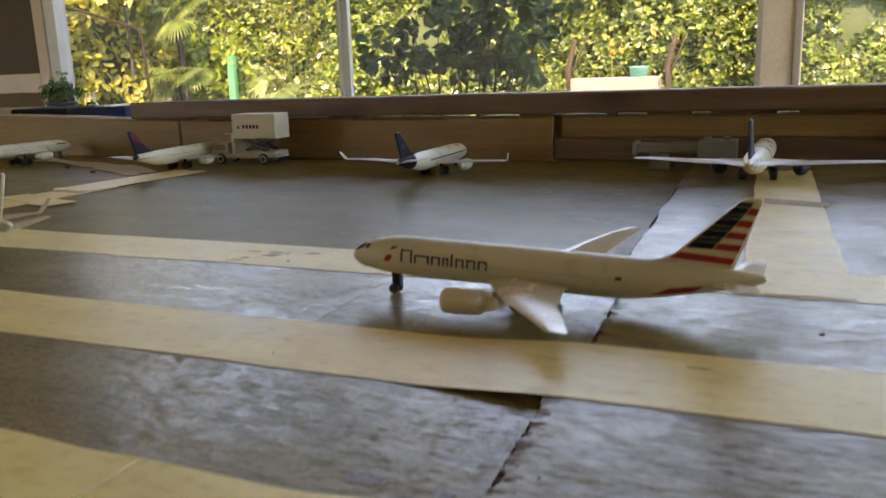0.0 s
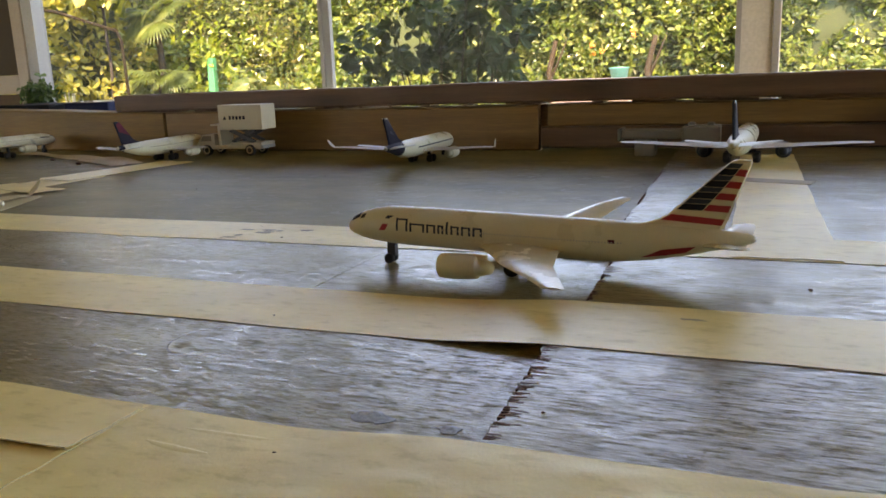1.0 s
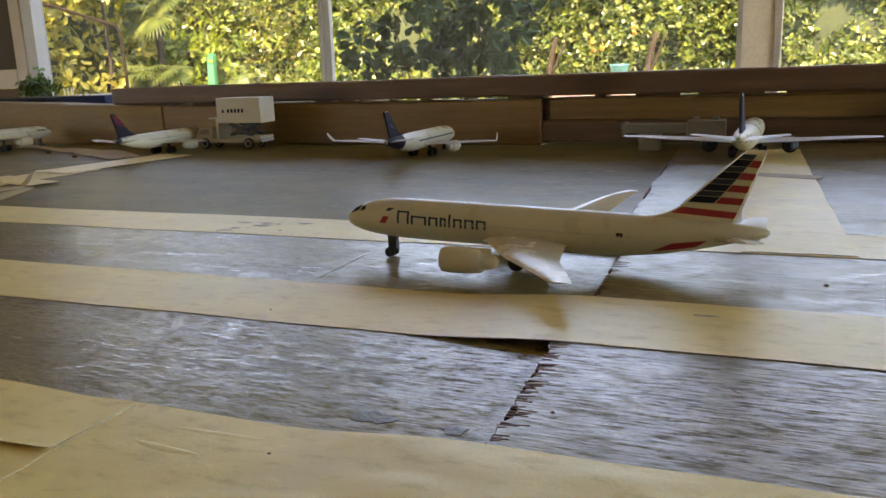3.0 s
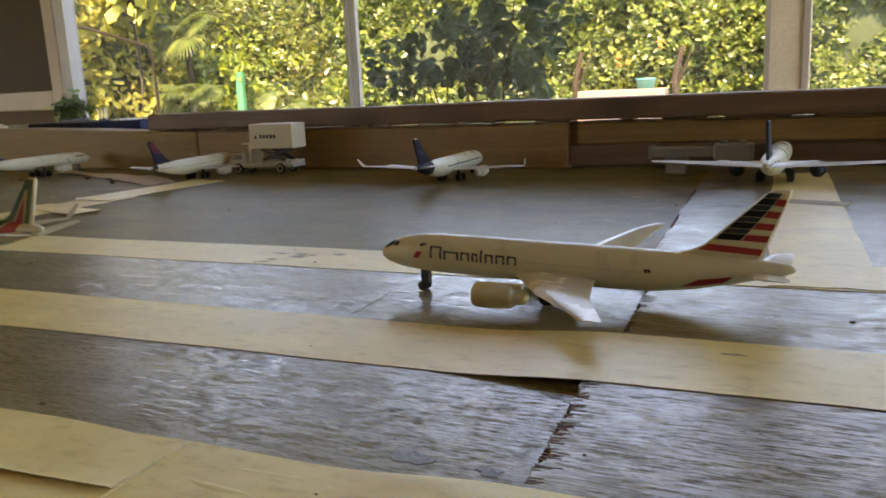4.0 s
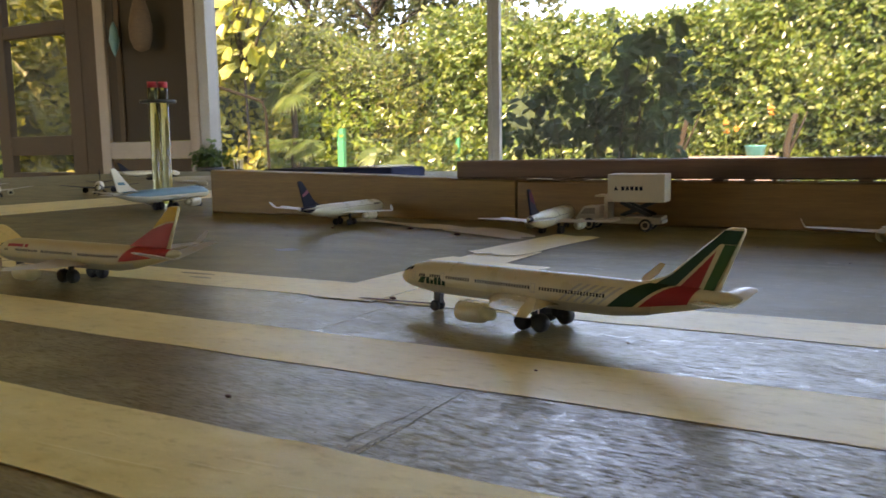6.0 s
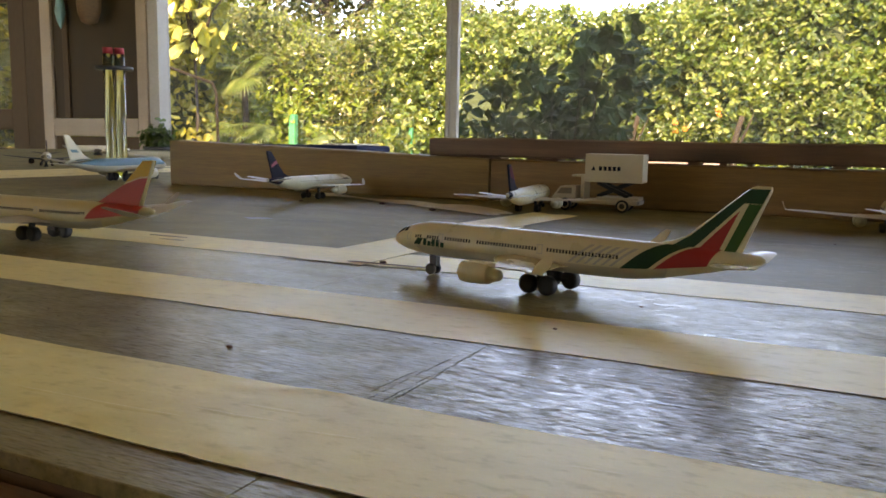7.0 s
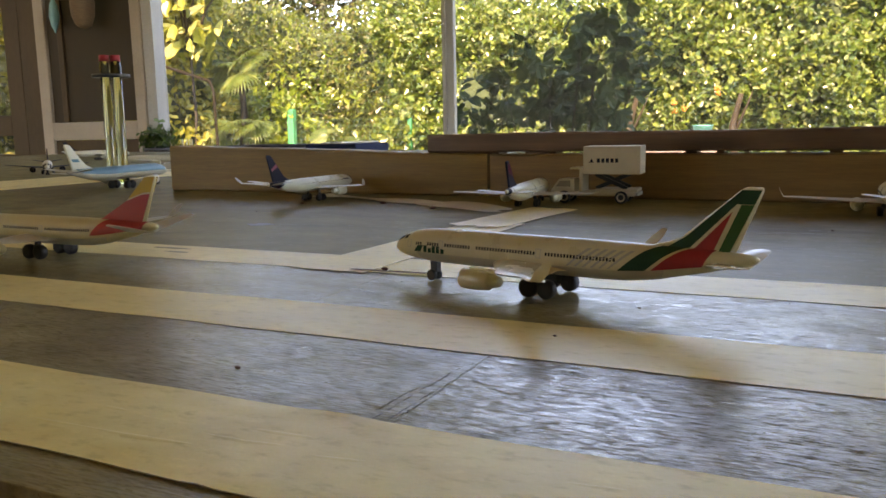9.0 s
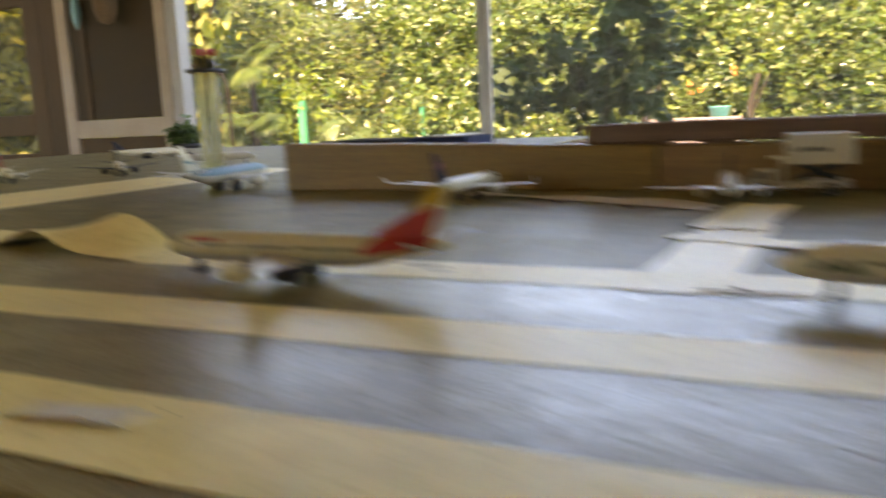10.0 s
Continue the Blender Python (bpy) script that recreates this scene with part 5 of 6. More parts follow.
# ---- model airliners ----
class Airliner:
    """A die-cast airliner: nose towards +x, on its wheels, length L."""
    PROFILE = [(0.0, 0.003, -0.011), (0.007, 0.014, -0.0105), (0.022, 0.0245, -0.008), (0.045, 0.035, -0.005), (0.08, 0.0440, -0.002), (0.125, 0.0495, 0.0),
               (0.18, 0.0515, 0.0), (0.40, 0.0515, 0.0), (0.62, 0.0515, 0.0), (0.70, 0.0495, 0.001), (0.78, 0.0430, 0.006), (0.86, 0.0325, 0.0145), (0.92, 0.0230, 0.021),
               (0.965, 0.0150, 0.0255), (0.985, 0.0100, 0.0270), (0.992, 0.004, 0.0275)]

    rake = 0.055
    gear_s = 0.465
    tip_taper = 0.108

    def __init__(self, label, L, x, y, heading, z=0.0, body=None, fat=1.0, axis=0.105, fin_top=0.290, fin_mat=None, wing=None, span=0.43,
                 tip_z=0.115, winglet=0.0, engine=None, engines=1, tyre=0.022, sweep=0.0, stab=0.022, nose_gear=0.118, pod=1.0, pod_s=0.385, lean=0.0, trail=0.945, stab_span=0.165, stab_rise=1.0,
                 name="model_airliner", gear=True):
        self.L, self.fat, self.axis = L, fat, axis
        self.lean, self.trail, self.stab_span = lean, trail, stab_span     # lean: the body rises towards the nose
        self.body, self.wing_mat = body or CREAM, wing or WING_GREY
        self.root = thing(name, pose(x, y, z + 0.0002, 0, 0, heading), label, "toy airliner", "model airliners on the table")
        self.fin_top, self.stab_z, self.nose_gear, self.stab_rise = fin_top, stab, nose_gear, stab_rise
        tip_z = tip_z if isinstance(tip_z, tuple) else (tip_z, tip_z)
        bm = bmesh.new()
        rings = [[self.skin(s, a, 0.0) for a in range(0, 360, 15)] for s, _, _ in self.fine()]
        loft(bm, rings)
        part("fuselage", bm, self.body, self.root, smooth=True)
        self.fin_mat = fin_mat or self.body
        self.make_fin()
        for sgn in (1, -1):
            self.make_wing(sgn, span, tip_z[0] if sgn > 0 else tip_z[1], winglet, sweep)
            self.make_stab(sgn)
            for k in range(engines):
                self.make_engine(sgn, 0.155 + 0.125 * k, pod_s + 0.075 * k, engine or self.body, pod)
        if gear:
            self.make_gear(tyre)
        self.cockpit()

    def fine(self):
        out = []
        for (s0, r0, c0), (s1, r1, c1) in zip(self.PROFILE, self.PROFILE[1:]):
            out.append((s0, r0, c0))
            if s1 - s0 > 0.03:
                out += [((s0 * (3 - k) + s1 * k) / 3, (r0 * (3 - k) + r1 * k) / 3, (c0 * (3 - k) + c1 * k) / 3) for k in (1, 2)]
        return out + [self.PROFILE[-1]]

    def rc(self, s):
        pr = self.PROFILE
        for (s0, r0, c0), (s1, r1, c1) in zip(pr, pr[1:]):
            if s <= s1:
                f = max(0.0, (s - s0) / (s1 - s0))
                return (r0 + (r1 - r0) * f) * self.fat, c0 + (c1 - c0) * f + self.lean * (0.47 - s)
        return pr[-1][1] * self.fat, pr[-1][2] + self.lean * (0.47 - s)

    def skin(self, s, a, off):
        """A point on the skin: s from the nose, a degrees from the top towards the left side."""
        r, c = self.rc(s)
        r = r * self.L + off
        return Vector((self.L * (0.5 - s), r * math.sin(radians(a)), self.L * (self.axis + c) + r * math.cos(radians(a))))

    def decal(self, bm, s0, s1, a0, a1, s0b=None, s1b=None, off=0.00018, sides=(1, -1), ns=None):
        """A painted patch on the skin; the b values are its lower edge, so that it may slant."""
        s0b = s0 if s0b is None else s0b
        s1b = s1 if s1b is None else s1b
        ns = ns or max(1, int(abs(s1 - s0) / 0.03))
        na = max(1, int(abs(a1 - a0) / 12))
        for sg in sides:
            g = []
            for j in range(na + 1):
                v = j / na
                sa, sb = s0 + (s0b - s0) * v, s1 + (s1b - s1) * v
                g.append([bm.verts.new(self.skin(sa + (sb - sa) * i / ns, sg * (a0 + (a1 - a0) * v), off)) for i in range(ns + 1)])
            for ra, rb in zip(g, g[1:]):
                for i in range(ns):
                    bm.faces.new((ra[i], ra[i + 1], rb[i + 1], rb[i]))

    def patch(self, name, mat_, *quads, label="", **kw):
        bm = bmesh.new()
        for q in quads:
            self.decal(bm, *q, **kw)
        return part(name, bm, mat_, self.root, label, smooth=True)

    # fin: chord runs from lead(h) to trail(h), h from 0 (root) to 1 (tip)
    def fin_point(self, u, h):
        base = self.axis + 0.045 * self.fat
        z = base + (self.fin_top - base) * h - 0.42 * self.lean
        lead = self.trail - 0.150 + (self.rake + self.tip_taper) * h
        if h < 0.18:
            lead -= 0.055 * (1 - h / 0.18) ** 1.6
        trail = self.trail + self.rake * h
        return self.L * (0.5 - (lead + (trail - lead) * u)), self.L * z

    def make_fin(self):
        t = 0.0065 * self.L
        rows = []
        bm = bmesh.new()
        for h in (0.0, 0.05, 0.1, 0.18, 0.4, 0.7, 0.93, 0.98, 1.0):
            ring = []
            k = 1.0 if h < 0.95 else (0.75 if h < 0.99 else 0.35)
            e = 0.03 if h < 0.95 else (0.06 if h < 0.99 else 0.14)
            for u, w in ((0, 0.25), (0.05, 1), (0.5, 1), (0.95, 0.9), (1, 0.25)):
                uu = e + u * (1 - 2 * e) if h > 0.95 else u
                x, z = self.fin_point(uu, h)
                ring.append((x, t * w * k, z))
            for u, w in ((1, 0.25), (0.95, 0.9), (0.5, 1), (0.05, 1), (0, 0.25)):
                uu = e + u * (1 - 2 * e) if h > 0.95 else u
                x, z = self.fin_point(uu, h)
                ring.append((x, -t * w * k, z))
            rows.append(ring)
        loft(bm, rows)
        self.fin = part("tail_fin", bm, self.fin_mat, self.root)

    def fin_patch(self, mat_, polys, name="tail_marking", label=""):
        """Painted shapes on both faces of the fin, as polygons of (u, h)."""
        bm = bmesh.new()
        y = 0.0065 * self.L + 0.00022
        for poly in polys:
            for sg in (1, -1):
                vs = []
                for u, h in poly:
                    x, z = self.fin_point(0.05 + 0.9 * u, h)
                    vs.append(bm.verts.new((x, sg * y, z)))
                bm.faces.new(vs)
        return part(name, bm, mat_, self.fin, label)

    def foil(self, x_lead, chord, y, z, thick):
        pts = []
        for f, hgt in ((0, 0), (0.06, 0.55), (0.3, 1), (0.65, 0.7), (1, 0.06), (1, -0.06), (0.65, -0.35), (0.3, -0.55), (0.06, -0.4)):
            pts.append((x_lead - chord * f, y, z + thick * hgt * 0.5))
        return pts

    def make_wing(self, sg, span, tip_z, winglet, sweep):
        L = self.L
        z0 = self.axis - 0.030
        secs = [(0.355, 0.225, 0.02, z0, 0.034), (0.395, 0.180, 0.075, z0 + 0.006, 0.026), (0.475, 0.118, 0.19, z0 + (tip_z - z0) * 0.36, 0.016),
                (0.575, 0.066, span * 0.85, z0 + (tip_z - z0) * 0.85, 0.010), (0.612, 0.047, span * 0.97, tip_z - 0.002, 0.008), (0.628, 0.028, span, tip_z, 0.005)]
        if winglet:
            secs += [(0.645, 0.034, span + 0.010, tip_z + winglet * 0.45, 0.005), (0.675, 0.018, span + 0.018, tip_z + winglet, 0.004)]
        bm = bmesh.new()
        loft(bm, [self.foil(L * (0.5 - s - sweep), L * c, sg * L * y, L * z, L * th) for s, c, y, z, th in secs])
        part("wing", bm, self.wing_mat, self.root, smooth=True).data.set_sharp_from_angle(angle=radians(50))

    def make_stab(self, sg):
        L = self.L
        z0 = self.axis + self.stab_z - 0.43 * self.lean
        e, u = self.stab_span, self.stab_rise
        secs = [(0.868, 0.104, 0.004, z0, 0.018), (0.905, 0.076, 0.42 * e, z0 + 0.010 * u, 0.013), (0.938 + 0.1 * (e - 0.165), 0.050, 0.90 * e, z0 + 0.022 * u, 0.008), (0.958 + 0.2 * (e - 0.165), 0.028, e, z0 + 0.024 * u, 0.004)]
        bm = bmesh.new()
        loft(bm, [self.foil(L * (0.5 - s), L * c, sg * L * y, L * z, L * th) for s, c, y, z, th in secs])
        part("tailplane", bm, self.wing_mat, self.root, smooth=True).data.set_sharp_from_angle(angle=radians(50))

    def make_engine(self, sg, y, s, mat_, pod):
        L = self.L
        zc = self.axis - 0.048 + 0.02 * (y - 0.155)
        r = (0.031 if y < 0.2 else 0.029) * pod
        at = (L * (0.5 - s), sg * L * y, L * zc)
        prof = [(0.62, 0.030), (0.86, 0.035), (0.96, 0.032), (1.02, 0.022), (1.05, -0.005), (1.03, -0.040), (0.95, -0.064), (0.88, -0.068), (0.66, -0.069), (0.62, -0.086), (0.52, -0.100), (0.30, -0.106), (0.05, -0.109)]
        bm = bmesh.new()
        lathe(bm, [(L * r * 0.62, L * 0.012)] + [(L * r * a, L * h * pod) for a, h in prof], "x", 20, at)
        eng = part("engine", bm, mat_, self.root, smooth=True)
        bm = bmesh.new()
        lathe(bm, [(L * r * 0.001, L * 0.020), (L * r * 0.2, L * 0.016), (L * r * 0.60, L * 0.0135)], "x", 16, at)
        part("fan", bm, BLACK, eng, "dark fan face", smooth=True)
        bm = bmesh.new()
        add_box(bm, at[0] - L * 0.085, at[0] + L * 0.005, at[1] - L * 0.006, at[1] + L * 0.006, at[2] + L * 0.018, L * (self.axis - 0.018), bevel=L * 0.002)
        part("pylon", bm, self.wing_mat, self.root)

    def wheel(self, x, y, r, w):
        bm = bmesh.new()
        lathe(bm, [(r * 0.55, -w), (r * 0.86, -w), (r, -w * 0.6), (r, w * 0.6), (r * 0.86, w), (r * 0.55, w)], "y", 18, (x, y, r))
        wh = part("wheel", bm, RUBBER, self.root, "black plastic wheel", smooth=True)
        bm = bmesh.new()
        lathe(bm, [(r * 0.02, -w * 0.86), (r * 0.56, -w * 0.82), (r * 0.56, w * 0.82), (r * 0.02, w * 0.86)], "y", 12, (x, y, r))
        part("hub", bm, RUBBER, wh)

    def make_gear(self, tyre):
        L = self.L
        x = L * (0.5 - self.nose_gear)
        r = L * tyre * 0.66
        for sg in (1, -1):
            self.wheel(x, sg * L * 0.011, r, L * 0.0065)
        bm = bmesh.new()
        tube(bm, [(x, 0, r), (x - L * 0.006, 0, L * 0.07)], L * 0.0055, 8)
        add_box(bm, x - L * 0.016, x + L * 0.006, -L * 0.010, L * 0.010, r * 1.5, L * 0.062, bevel=L * 0.002)
        part("nose_gear", bm, BLACK, self.root)
        r = L * tyre
        for sg in (1, -1):
            for k in (0, 1):
                self.wheel(L * (0.5 - self.gear_s - 0.052 * k), sg * L * 0.058, r, L * 0.013)
            bm = bmesh.new()
            tube(bm, [(L * (0.475 - self.gear_s), sg * L * 0.050, r), (L * (0.475 - self.gear_s), sg * L * 0.042, L * (self.axis - 0.035))], L * 0.010, 8)
            tube(bm, [(L * (0.5 - self.gear_s), sg * L * 0.05, r), (L * (0.448 - self.gear_s), sg * L * 0.05, r)], L * 0.007, 8)
            part("main_gear", bm, BLACK, self.root)

    def cockpit(self):
        self.patch("cockpit_window", WINDOW_DARK, (0.026, 0.050, 18, 50, 0.016, 0.047), (0.052, 0.066, 36, 56, 0.050, 0.063), off=0.0002)

    def windows(self, s0, s1, a=78, skip=(), n=46, mat_=None, w=0.42, h=4.5):
        bm = bmesh.new()
        for i in range(n):
            s = s0 + (s1 - s0) * i / n
            if any(p <= s <= q for p, q in skip):
                continue
            self.decal(bm, s, s + (s1 - s0) / n * w, a - h, a + h, ns=1)
        tagged(part("window_row", bm, mat_ or WINDOW_DARK, self.root, "row of tiny printed dark windows"), kind="stuff")

    def door_frame(self, s, a0=66, a1=94, w=0.015):
        bm = bmesh.new()
        t = 0.0018
        for q in ((s, s + w, a0, a0 + 2), (s, s + w, a1 - 2, a1), (s, s + t, a0, a1), (s + w - t, s + w, a0, a1)):
            self.decal(bm, *q, ns=1)
        part("door_outline", bm, BELLY_GREY, self.root)


# the near queue
am = Airliner("white model airliner with striped red and blue tail", 0.1480, 0.2756, 0.5783, 178.2, body=CREAM, span=0.357, tip_z=(0.062, 0.126), fat=0.955, axis=0.090, lean=0.030, fin_top=0.284, trail=0.926, stab=0.006, stab_span=0.140,
              tyre=0.020, sweep=0.006, pod=0.92, pod_s=0.355, wing=GLOSS_WHITE)
am.windows(0.27, 0.72, a=84, n=64, mat_=BELLY_GREY, h=2.2)
title, at_s = [], 0.160
for wide, tall in ((0.032, 58), (0.040, 70), (0.024, 70), (0.016, 70), (0.007, 60), (0.022, 70), (0.024, 70), (0.024, 70)):
    title.append((at_s, at_s + wide, tall, 95))
    at_s += wide + 0.0055
for k, (sa, sb, top_a, low_a) in enumerate(title):
    t_ = 0.0056
    strokes = [(sa, sa + t_, top_a, low_a)]
    if sb - sa > 0.012:
        strokes += [(sb - t_, sb, top_a + 4, low_a), (sa, sb, top_a + 1, top_a + 6)]
    am.patch("title_block", TITLE_GREY, *strokes, label="dark grey printed strokes", sides=(1,))
am.patch("crest", RED, (0.122, 0.138, 78, 98, 0.110, 0.128), label="small red crest")
am.patch("crest", TITLE_GREY, (0.133, 0.152, 52, 62, 0.128, 0.138), label="small dark crest stroke")
am.patch("flag", CLARET, (0.685, 0.700, 76, 86), label="tiny printed flag")
am.patch("stripe", RED, (0.800, 0.872, 106, 132, 0.755, 0.850), label="red stripe on the rear body")
am.fin_patch(RED, [[(0, 0.12), (1, 0.06), (1, 0.15), (0, 0.21)]], label="red tail stripe")
am.fin_patch(RED, [[(0.52 + 0.035 * k, 0.27 + 0.17 * k), (1, 0.25 + 0.17 * k), (1, 0.345 + 0.17 * k), (0.54 + 0.035 * k, 0.36 + 0.17 * k)] for k in range(5) if k < 4], label="red tail stripes")
am.fin_patch(NAVY, [[(0.0, 0.28 + 0.17 * k), (0.50 + 0.035 * k, 0.27 + 0.17 * k), (0.52 + 0.035 * k, 0.36 + 0.17 * k), (0.0, 0.37 + 0.17 * k)] for k in range(4)], label="navy tail stripes")
am.fin_patch(SLATE, [[(0.0, 0.375 + 0.17 * k), (0.52 + 0.035 * k, 0.365 + 0.17 * k), (0.535 + 0.035 * k, 0.435 + 0.17 * k), (0.0, 0.445 + 0.17 * k)] for k in range(4)], label="slate blue tail stripes")

al = Airliner("white model airliner with green and red tail", 0.1557, -0.0433, 0.5850, 168.5, body=CREAM, span=0.290, tip_z=0.092, winglet=0.048, fat=0.90, axis=0.099, fin_top=0.279, tyre=0.0235, sweep=-0.02, stab=0.006, stab_span=0.130,
              wing=GLOSS_WHITE, pod=0.80, pod_s=0.365, nose_gear=0.130)
al.windows(0.10, 0.69, a=80, skip=((0.118, 0.136), (0.178, 0.196), (0.285, 0.30), (0.475, 0.50)), n=70, h=5.2, w=0.62)
for s_ in (0.068, 0.180, 0.478):
    al.door_frame(s_)
for q in [(0.108, 0.128, 86, 110, 0.092, 0.116)] + [(0.130 + 0.0145 * i, 0.1415 + 0.0145 * i, 86 if i in (0, 2, 3) else 94, 110, 0.127 + 0.0145 * i, 0.1385 + 0.0145 * i) for i in range(5)]:
    al.patch("title_block", DEEP_GREEN, q, label="dark green printed block", sides=(1,))
al.patch("belly", WING_GREY, (0.10, 0.80, 112, 178, 0.12, 0.78), label="pale grey lower body")
al.patch("sash", DEEP_GREEN, (0.785, 0.845, 14, 112, 0.690, 0.755), label="dark green sash")
al.patch("sash", RED, (0.856, 0.905, 14, 112, 0.768, 0.880), label="red sash")
for k in range(6):
    al.patch("stripe", BELLY_GREY, (0.615 + 0.021 * k, 0.626 + 0.021 * k, 50, 108, 0.560 + 0.021 * k, 0.567 + 0.021 * k))
al.fin_patch(DEEP_GREEN, [[(0.22, 0.0), (0.50, 0.0), (0.40, 0.74), (0.02, 0.96), (0.02, 0.2)], [(0.40, 0.74), (0.98, 0.74), (0.98, 0.96), (0.02, 0.96)]], label="dark green tail band")
al.fin_patch(RED, [[(0.56, 0.0), (0.80, 0.0), (0.47, 0.63)]], label="red tail triangle")
al.fin_patch(LEAF_GREEN, [[(0.86, 0.0), (0.99, 0.0), (0.98, 0.735), (0.56, 0.735)]], label="bright green tail band")

ib = Airliner("cream model airliner with red and yellow tail", 0.1610, -0.3250, 0.5870, 179.0, body=IB_CREAM, span=0.39, tip_z=0.098, winglet=0.045, fat=0.90, axis=0.092, fin_top=0.273, stab=0.008, stab_rise=1.7, tyre=0.024, pod=0.85)
ib.windows(0.10, 0.74, a=80, skip=((0.12, 0.17), (0.30, 0.32), (0.50, 0.53)), n=68, h=5.2, w=0.62)
for s_ in (0.068, 0.190, 0.505):
    ib.door_frame(s_)
for q in ((0.12, 0.215, 52, 66), (0.225, 0.245, 52, 66)):
    ib.patch("title_block", IB_RED, q, label="red printed block", sides=(1,))
ib.patch("belly", WING_GREY, (0.08, 0.80, 116, 178, 0.10, 0.78), label="pale grey lower body")
ib.patch("sash", IB_RED, (0.800, 0.955, 8, 104, 0.735, 0.940), label="red sweep on the rear body")
ib.fin_patch(IB_RED, [[(0.0, 0.0), (1.0, 0.0), (1.0, 0.62), (0.6, 0.60), (0.0, 0.45)]], label="red tail field")
ib.fin_patch(IB_YELLOW, [[(0.0, 0.50), (0.6, 0.64), (1.0, 0.66), (1.0, 0.985), (0.0, 0.985)]], label="yellow tail tip")

# parked along the boards
p4 = Airliner("white model airliner with navy tail, parked facing boards", 0.1396, 0.0926, 0.9093, 90.6, body=CREAM, span=0.490, tip_z=0.100, winglet=0.045, fin_mat=NAVY, axis=0.095, fin_top=0.281)
p4.patch("tail_body", NAVY, (0.80, 0.985, 0, 178, 0.84, 0.985), label="navy rear body")
p4.patch("stripe", SLATE, (0.10, 0.66, 80, 88), label="slate line along the body")
p4.fin_patch(WHITE, [[(0.0, 0.965), (1, 0.965), (1, 0.995), (0, 0.995)]], label="white fin tip")
p4.fin_patch(SLATE, [[(0.35, 0.35), (0.7, 0.40), (0.6, 0.52), (0.4, 0.47)]], label="pale tail emblem")

p5 = Airliner("large white model airliner with dark tail, seen parked nose-in", 0.1672, 0.3368, 0.8962, 87.3, z=HIGH, body=CREAM, span=0.467, tip_z=0.097, fat=0.90, axis=0.091, fin_top=0.274, stab=0.016, fin_mat=SLATE, engine=SLATE, wing=WHITE, tyre=0.022)
p5.patch("tail_body", WHITE, (0.86, 0.985, 0, 60, 0.90, 0.985))

de = Airliner("white model airliner with claret and navy tail", 0.1368, -0.1703, 0.9137, 96.3, body=CREAM, span=0.417, tip_z=0.096, fin_mat=NAVY, axis=0.099, fin_top=0.292, stab=0.010)
de.fin_patch(CLARET, [[(0.0, 0.35), (0.9, 0.55), (0.95, 0.86), (0.0, 0.98)]], label="claret tail field")
de.patch("tail_body", NAVY, (0.94, 0.985, 0, 178))
de.windows(0.12, 0.72, a=80, n=50, mat_=SLATE, h=2.4)

la = Airliner("white model airliner with indigo and pink tail", 0.1387, -0.3866, 0.9206, 90.8, body=CREAM, fat=0.90, span=0.485, tip_z=0.120, winglet=0.04, fin_mat=NAVY, axis=0.112, fin_top=0.322)
la.patch("tail_body", NAVY, (0.82, 0.985, 0, 150, 0.90, 0.985), label="indigo rear body")
la.patch("stripe", CLARET, (0.935, 0.975, 60, 130, 0.90, 0.94), label="pink stripe on the tail cone")
la.fin_patch(paint("pink_paint", (0.26, 0.05, 0.07)), [[(0.05, 0.55), (0.95, 0.38), (0.95, 0.48), (0.05, 0.66)]], label="pink tail band")
la.windows(0.10, 0.70, a=76, n=54, mat_=CLARET, h=2.0)
la.patch("title_block", NAVY, (0.085, 0.18, 64, 74), label="indigo printed blocks")

# at the far end of the table
kl = Airliner("light blue and white model airliner with white tail", 0.1900, -0.7300, 1.0080, 101.0, body=WHITE, span=0.40, tip_z=0.105, fat=0.86, axis=0.102, fin_top=0.290, tyre=0.026, fin_mat=WHITE)
kl.patch("upper_body", SKY_BLUE, (0.035, 0.93, 0, 92, 0.05, 0.90), label="light blue upper body")
kl.fin_patch(SKY_BLUE, [[(0.25, 0.30), (0.85, 0.30), (0.88, 0.42), (0.30, 0.42)]], label="light blue tail mark")
wh = Airliner("plain white model airliner with dark tail", 0.1700, -1.7273, 1.8483, 65.0, body=WHITE, span=0.42, fin_mat=NAVY)
wh2 = Airliner("small white model airliner with navy engines, facing the runway", 0.1500, -1.1850, 1.2650, 321.0, body=WHITE, fin_mat=NAVY, engine=NAVY, span=0.45, wing=SLATE)
wh2.patch("nose", NAVY, (0.0, 0.09, 60, 178))
wh3 = Airliner("white model airliner parked at the far table end", 0.1500, -1.3000, 1.1400, 330.0, body=CREAM, fin_mat=RED, span=0.42)
wh4 = Airliner("white model airliner with dark wing tips", 0.1500, -1.2000, 1.5200, 35.0, body=WHITE, fin_mat=NAVY, span=0.42)

# ---- catering truck ----
truck = thing("catering_truck", pose(-0.128, 0.963, 0.0002, 0, 0, 182.0), "white toy catering truck with raised box", "toy truck")
part("chassis", box_bm(-0.037, 0.030, -0.0115, 0.0115, 0.0062, 0.0098, bevel=0.0008), WHITE, truck)
part("rear_bed", box_bm(-0.0385, -0.004, -0.0122, 0.0122, 0.0098, 0.0124, bevel=0.0006), WHITE, truck)
bm = bmesh.new()
loft(bm, [[(0.014, y, 0.0062), (0.0335, y, 0.0062), (0.0345, y, 0.0105), (0.0325, y, 0.0135), (0.0275, y, 0.0200), (0.014, y, 0.0205)] for y in (-0.0112, -0.0104, 0.0104, 0.0112)])
cab = part("cab", bm, WHITE, truck)
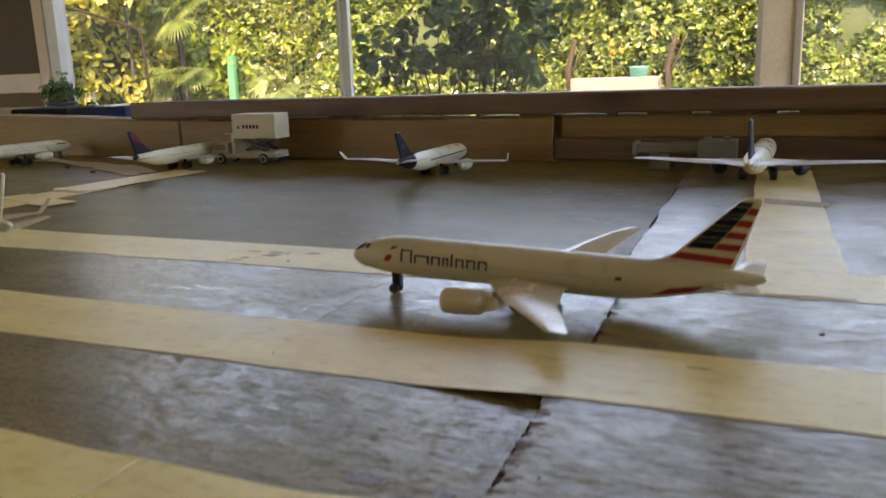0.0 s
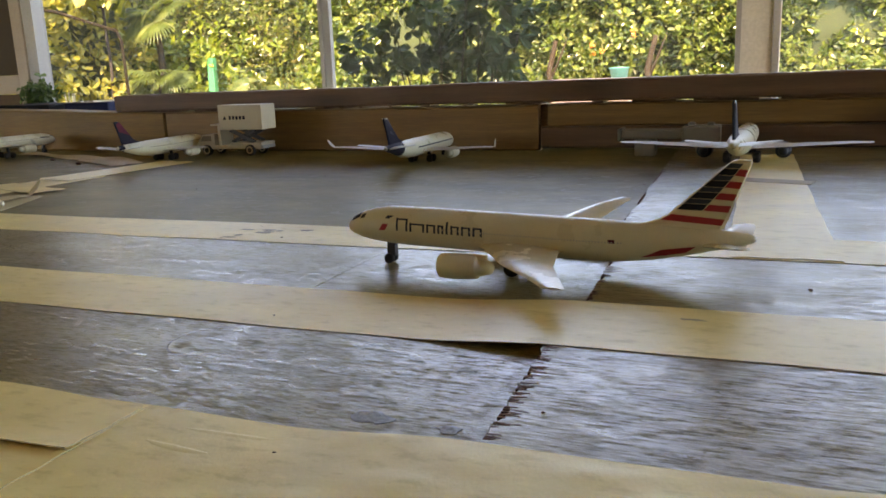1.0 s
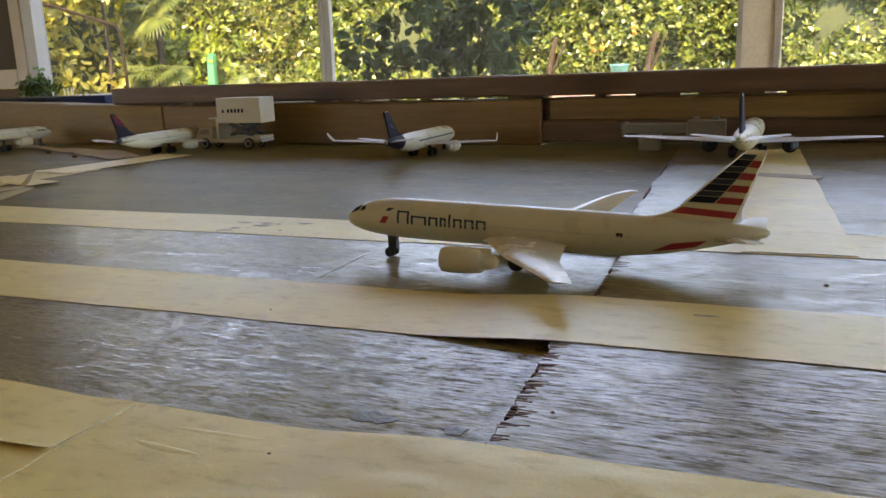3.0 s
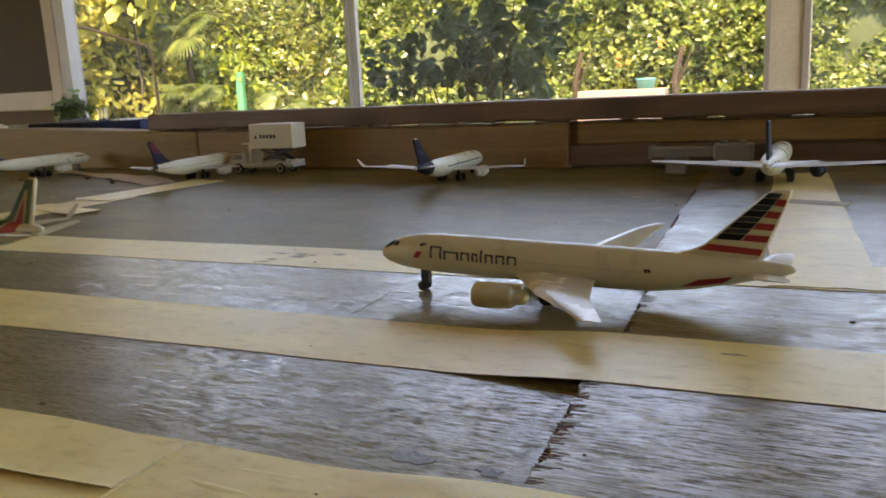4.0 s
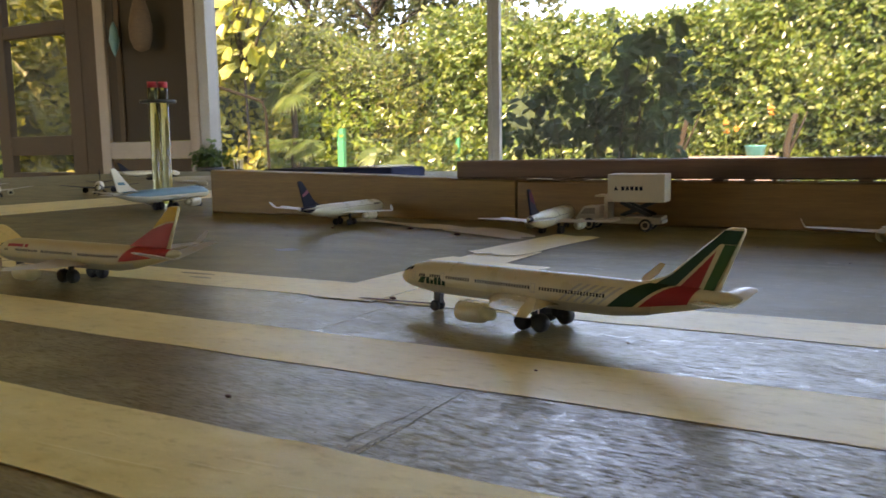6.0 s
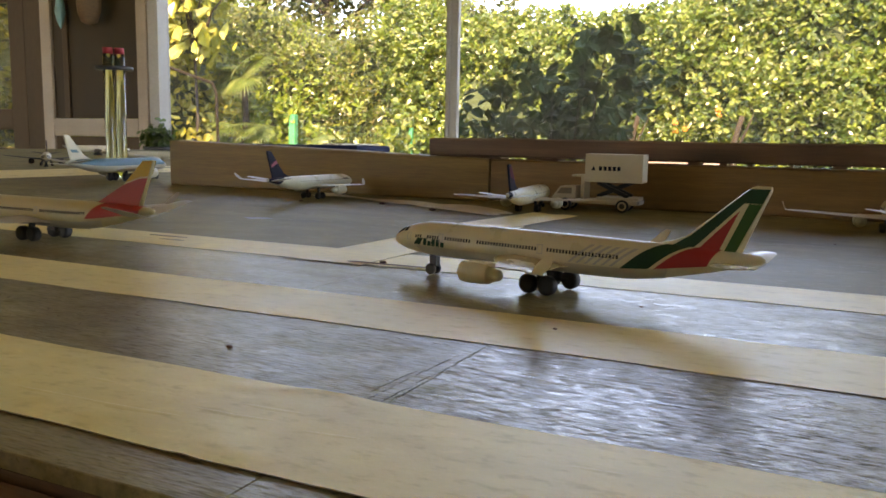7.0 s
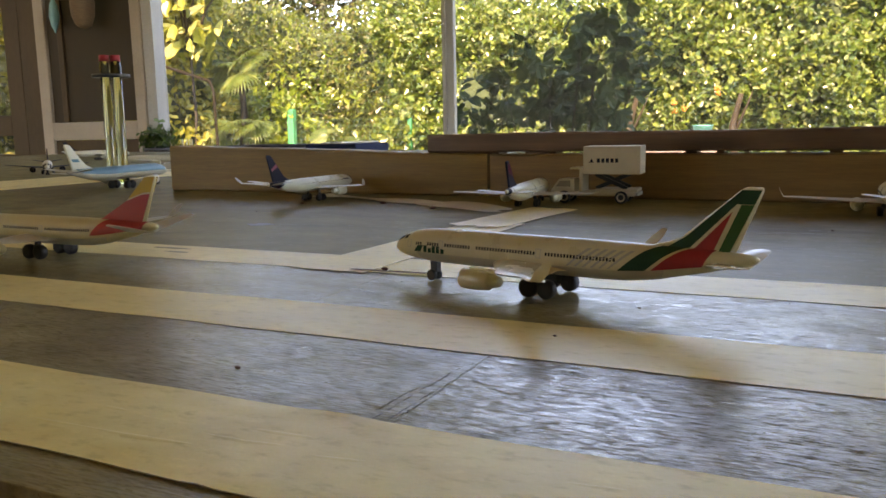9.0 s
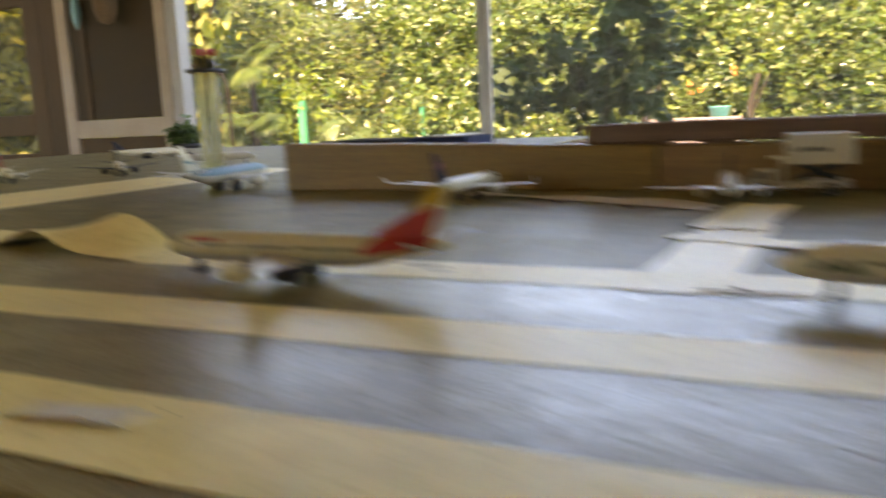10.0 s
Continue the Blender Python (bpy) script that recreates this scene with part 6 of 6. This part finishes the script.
for yy in (-0.0114, 0.0114):
    bm = bmesh.new()
    vs = [bm.verts.new((x, yy + (0.0001 if yy > 0 else -0.0001), z)) for x, z in ((0.0175, 0.0140), (0.0300, 0.0140), (0.0265, 0.0188), (0.0175, 0.0190))]
    vs2 = [bm.verts.new((v.co.x, v.co.y - (0.0006 if yy > 0 else -0.0006), v.co.z)) for v in vs]
    for i in range(4):
        bm.faces.new((vs[i], vs[(i + 1) % 4], vs2[(i + 1) % 4], vs2[i]))
    bm.faces.new(vs)
    part("side_window", bm, surface("truck_window", (0.22, 0.19, 0.14), (0.32, 0.28, 0.21), 40.0, rough=(0.15, 0.25)), cab, "brownish side window")
box_ = part("cargo_box", box_bm(-0.0410, 0.0065, -0.0125, 0.0125, 0.0245, 0.0478, bevel=0.0007), WHITE, truck, "white raised cargo box")
for yy in (-0.01265, 0.01265):
    bm = bmesh.new()
    vs = [bm.verts.new((x, yy, z)) for x, z in ((0.0012, 0.0342), (-0.0026, 0.0342), (-0.0007, 0.0378))]
    bm.faces.new(vs)
    for k in range(5):
        x = -0.0052 - 0.0038 * k
        bm.faces.new([bm.verts.new((xx, yy, zz)) for xx, zz in ((x, 0.0342), (x - 0.0026, 0.0342), (x - 0.0026, 0.0376), (x, 0.0376))])
    part("box_marking", bm, NAVY, box_, "small navy printed blocks")
part("front_shelf", box_bm(0.0068, 0.018, -0.0105, 0.0105, 0.0285, 0.0300, bevel=0.0004), WHITE, truck)
part("shelf_bracket", box_bm(0.0069, 0.0100, -0.0105, 0.0105, 0.0098, 0.0284, bevel=0.0004), WHITE, truck)
for sg in (1, -1):
    for a, b in (((-0.030, 0.0126), (-0.004, 0.0244)), ((-0.004, 0.0126), (-0.030, 0.0244))):
        bm = bmesh.new()
        y = sg * 0.0085 + (0.0012 if a[0] < -0.02 else -0.0012)
        d = Vector((b[0] - a[0], 0, b[1] - a[1]))
        ang = math.atan2(d.z, d.x)
        add_box(bm, -d.length / 2, d.length / 2, -0.0010, 0.0010, -0.0016, 0.0016, m=Matrix.Translation(((a[0] + b[0]) / 2, y, (a[1] + b[1]) / 2)) @ Matrix.Rotation(-ang, 4, "Y"))
        part("scissor_arm", bm, BLACK, truck, "dark scissor lift arm")
for wx in (-0.0255, 0.0225):
    for sg in (1, -1):
        bm = bmesh.new()
        lathe(bm, [(0.0028, -0.0022), (0.0046, -0.0022), (0.0053, -0.0014), (0.0053, 0.0014), (0.0046, 0.0022), (0.0028, 0.0022)], "y", 20, (wx, sg * 0.0108, 0.0053))
        wheel = part("wheel", bm, RUBBER, truck, smooth=True)
        bm = bmesh.new()
        lathe(bm, [(0.0004, -0.0019), (0.0036, -0.0024), (0.0038, 0.0), (0.0036, 0.0024), (0.0004, 0.0019)], "y", 14, (wx, sg * 0.0108, 0.0053))
        part("rim", bm, WING_GREY, wheel, "silvery wheel rim")
        bm = bmesh.new()
        for k in range(5):
            a = k * math.tau / 5
            add_box(bm, 0.0006, 0.0022, -0.0021, 0.0021, -0.0005, 0.0005, m=Matrix.Translation((wx, sg * 0.0108, 0.0053)) @ Matrix.Rotation(a, 4, "Y"))
        part("spoke_gap", bm, BLACK, wheel)
part("rear_bumper", box_bm(-0.0392, -0.0372, -0.0115, 0.0115, 0.0065, 0.0095, bevel=0.0005), BELLY_GREY, truck)

# ---- boarding bridge ----
bridge = thing("boarding_bridge", pose(0.272, 0.962, 0.0002), "grey plastic toy boarding bridge beside an airliner", "toy boarding bridge")
part("tunnel", box_bm(-0.026, 0.034, -0.009, 0.009, 0.0135, 0.0205, bevel=0.0012), BRIDGE_GREY, bridge)
part("cabin", box_bm(0.020, 0.048, -0.011, 0.011, 0.0095, 0.0232, bevel=0.0015), BRIDGE_GREY, bridge)
part("end_cap", box_bm(-0.029, -0.0255, -0.010, 0.010, 0.0120, 0.0218, bevel=0.001), BRIDGE_GREY, bridge)
part("support_leg", box_bm(-0.016, 0.000, -0.008, 0.008, 0.0, 0.0136, bevel=0.001), BRIDGE_GREY, bridge)
for k in (0.024, 0.038):
    part("roof_unit", box_bm(k, k + 0.005, -0.004, 0.004, 0.0230, 0.0255, bevel=0.0006), BRIDGE_GREY, bridge)
part("support_leg", box_bm(0.030, 0.038, -0.006, 0.006, 0.0022, 0.0096, bevel=0.001), BRIDGE_GREY, bridge)

# ---- control tower of clear tubes ----
tower = thing("toy_control_tower", pose(-0.812, 1.080, 0.0002), "toy tower of clear tubes with black ring and red caps", "toy tower")
for dx in (-0.0068, 0.0068):
    bm = bmesh.new()
    lathe(bm, [(0.0061, 0.0), (0.0065, 0.002), (0.0065, 0.161), (0.0061, 0.1612)], seg=24, at=(dx * 0.67, dx * 0.74, 0))
    tb = part("clear_tube", bm, GLASS, tower, smooth=True)
    bm = bmesh.new()
    lathe(bm, [(0.0056, 0.1614), (0.0064, 0.1616), (0.0064, 0.1690), (0.0060, 0.1694), (0.0005, 0.1695)], seg=18, at=(dx * 0.67, dx * 0.74, 0))
    part("cap", bm, RED, tb, "red cap", smooth=True)
bm = bmesh.new()
lathe(bm, [(0.0150, 0.1405), (0.0235, 0.1405), (0.0241, 0.1410), (0.0241, 0.1440), (0.0235, 0.1445), (0.0150, 0.1445), (0.0150, 0.1406)], seg=28)
part("ring", bm, BLACK, tower, "black ring", smooth=True)
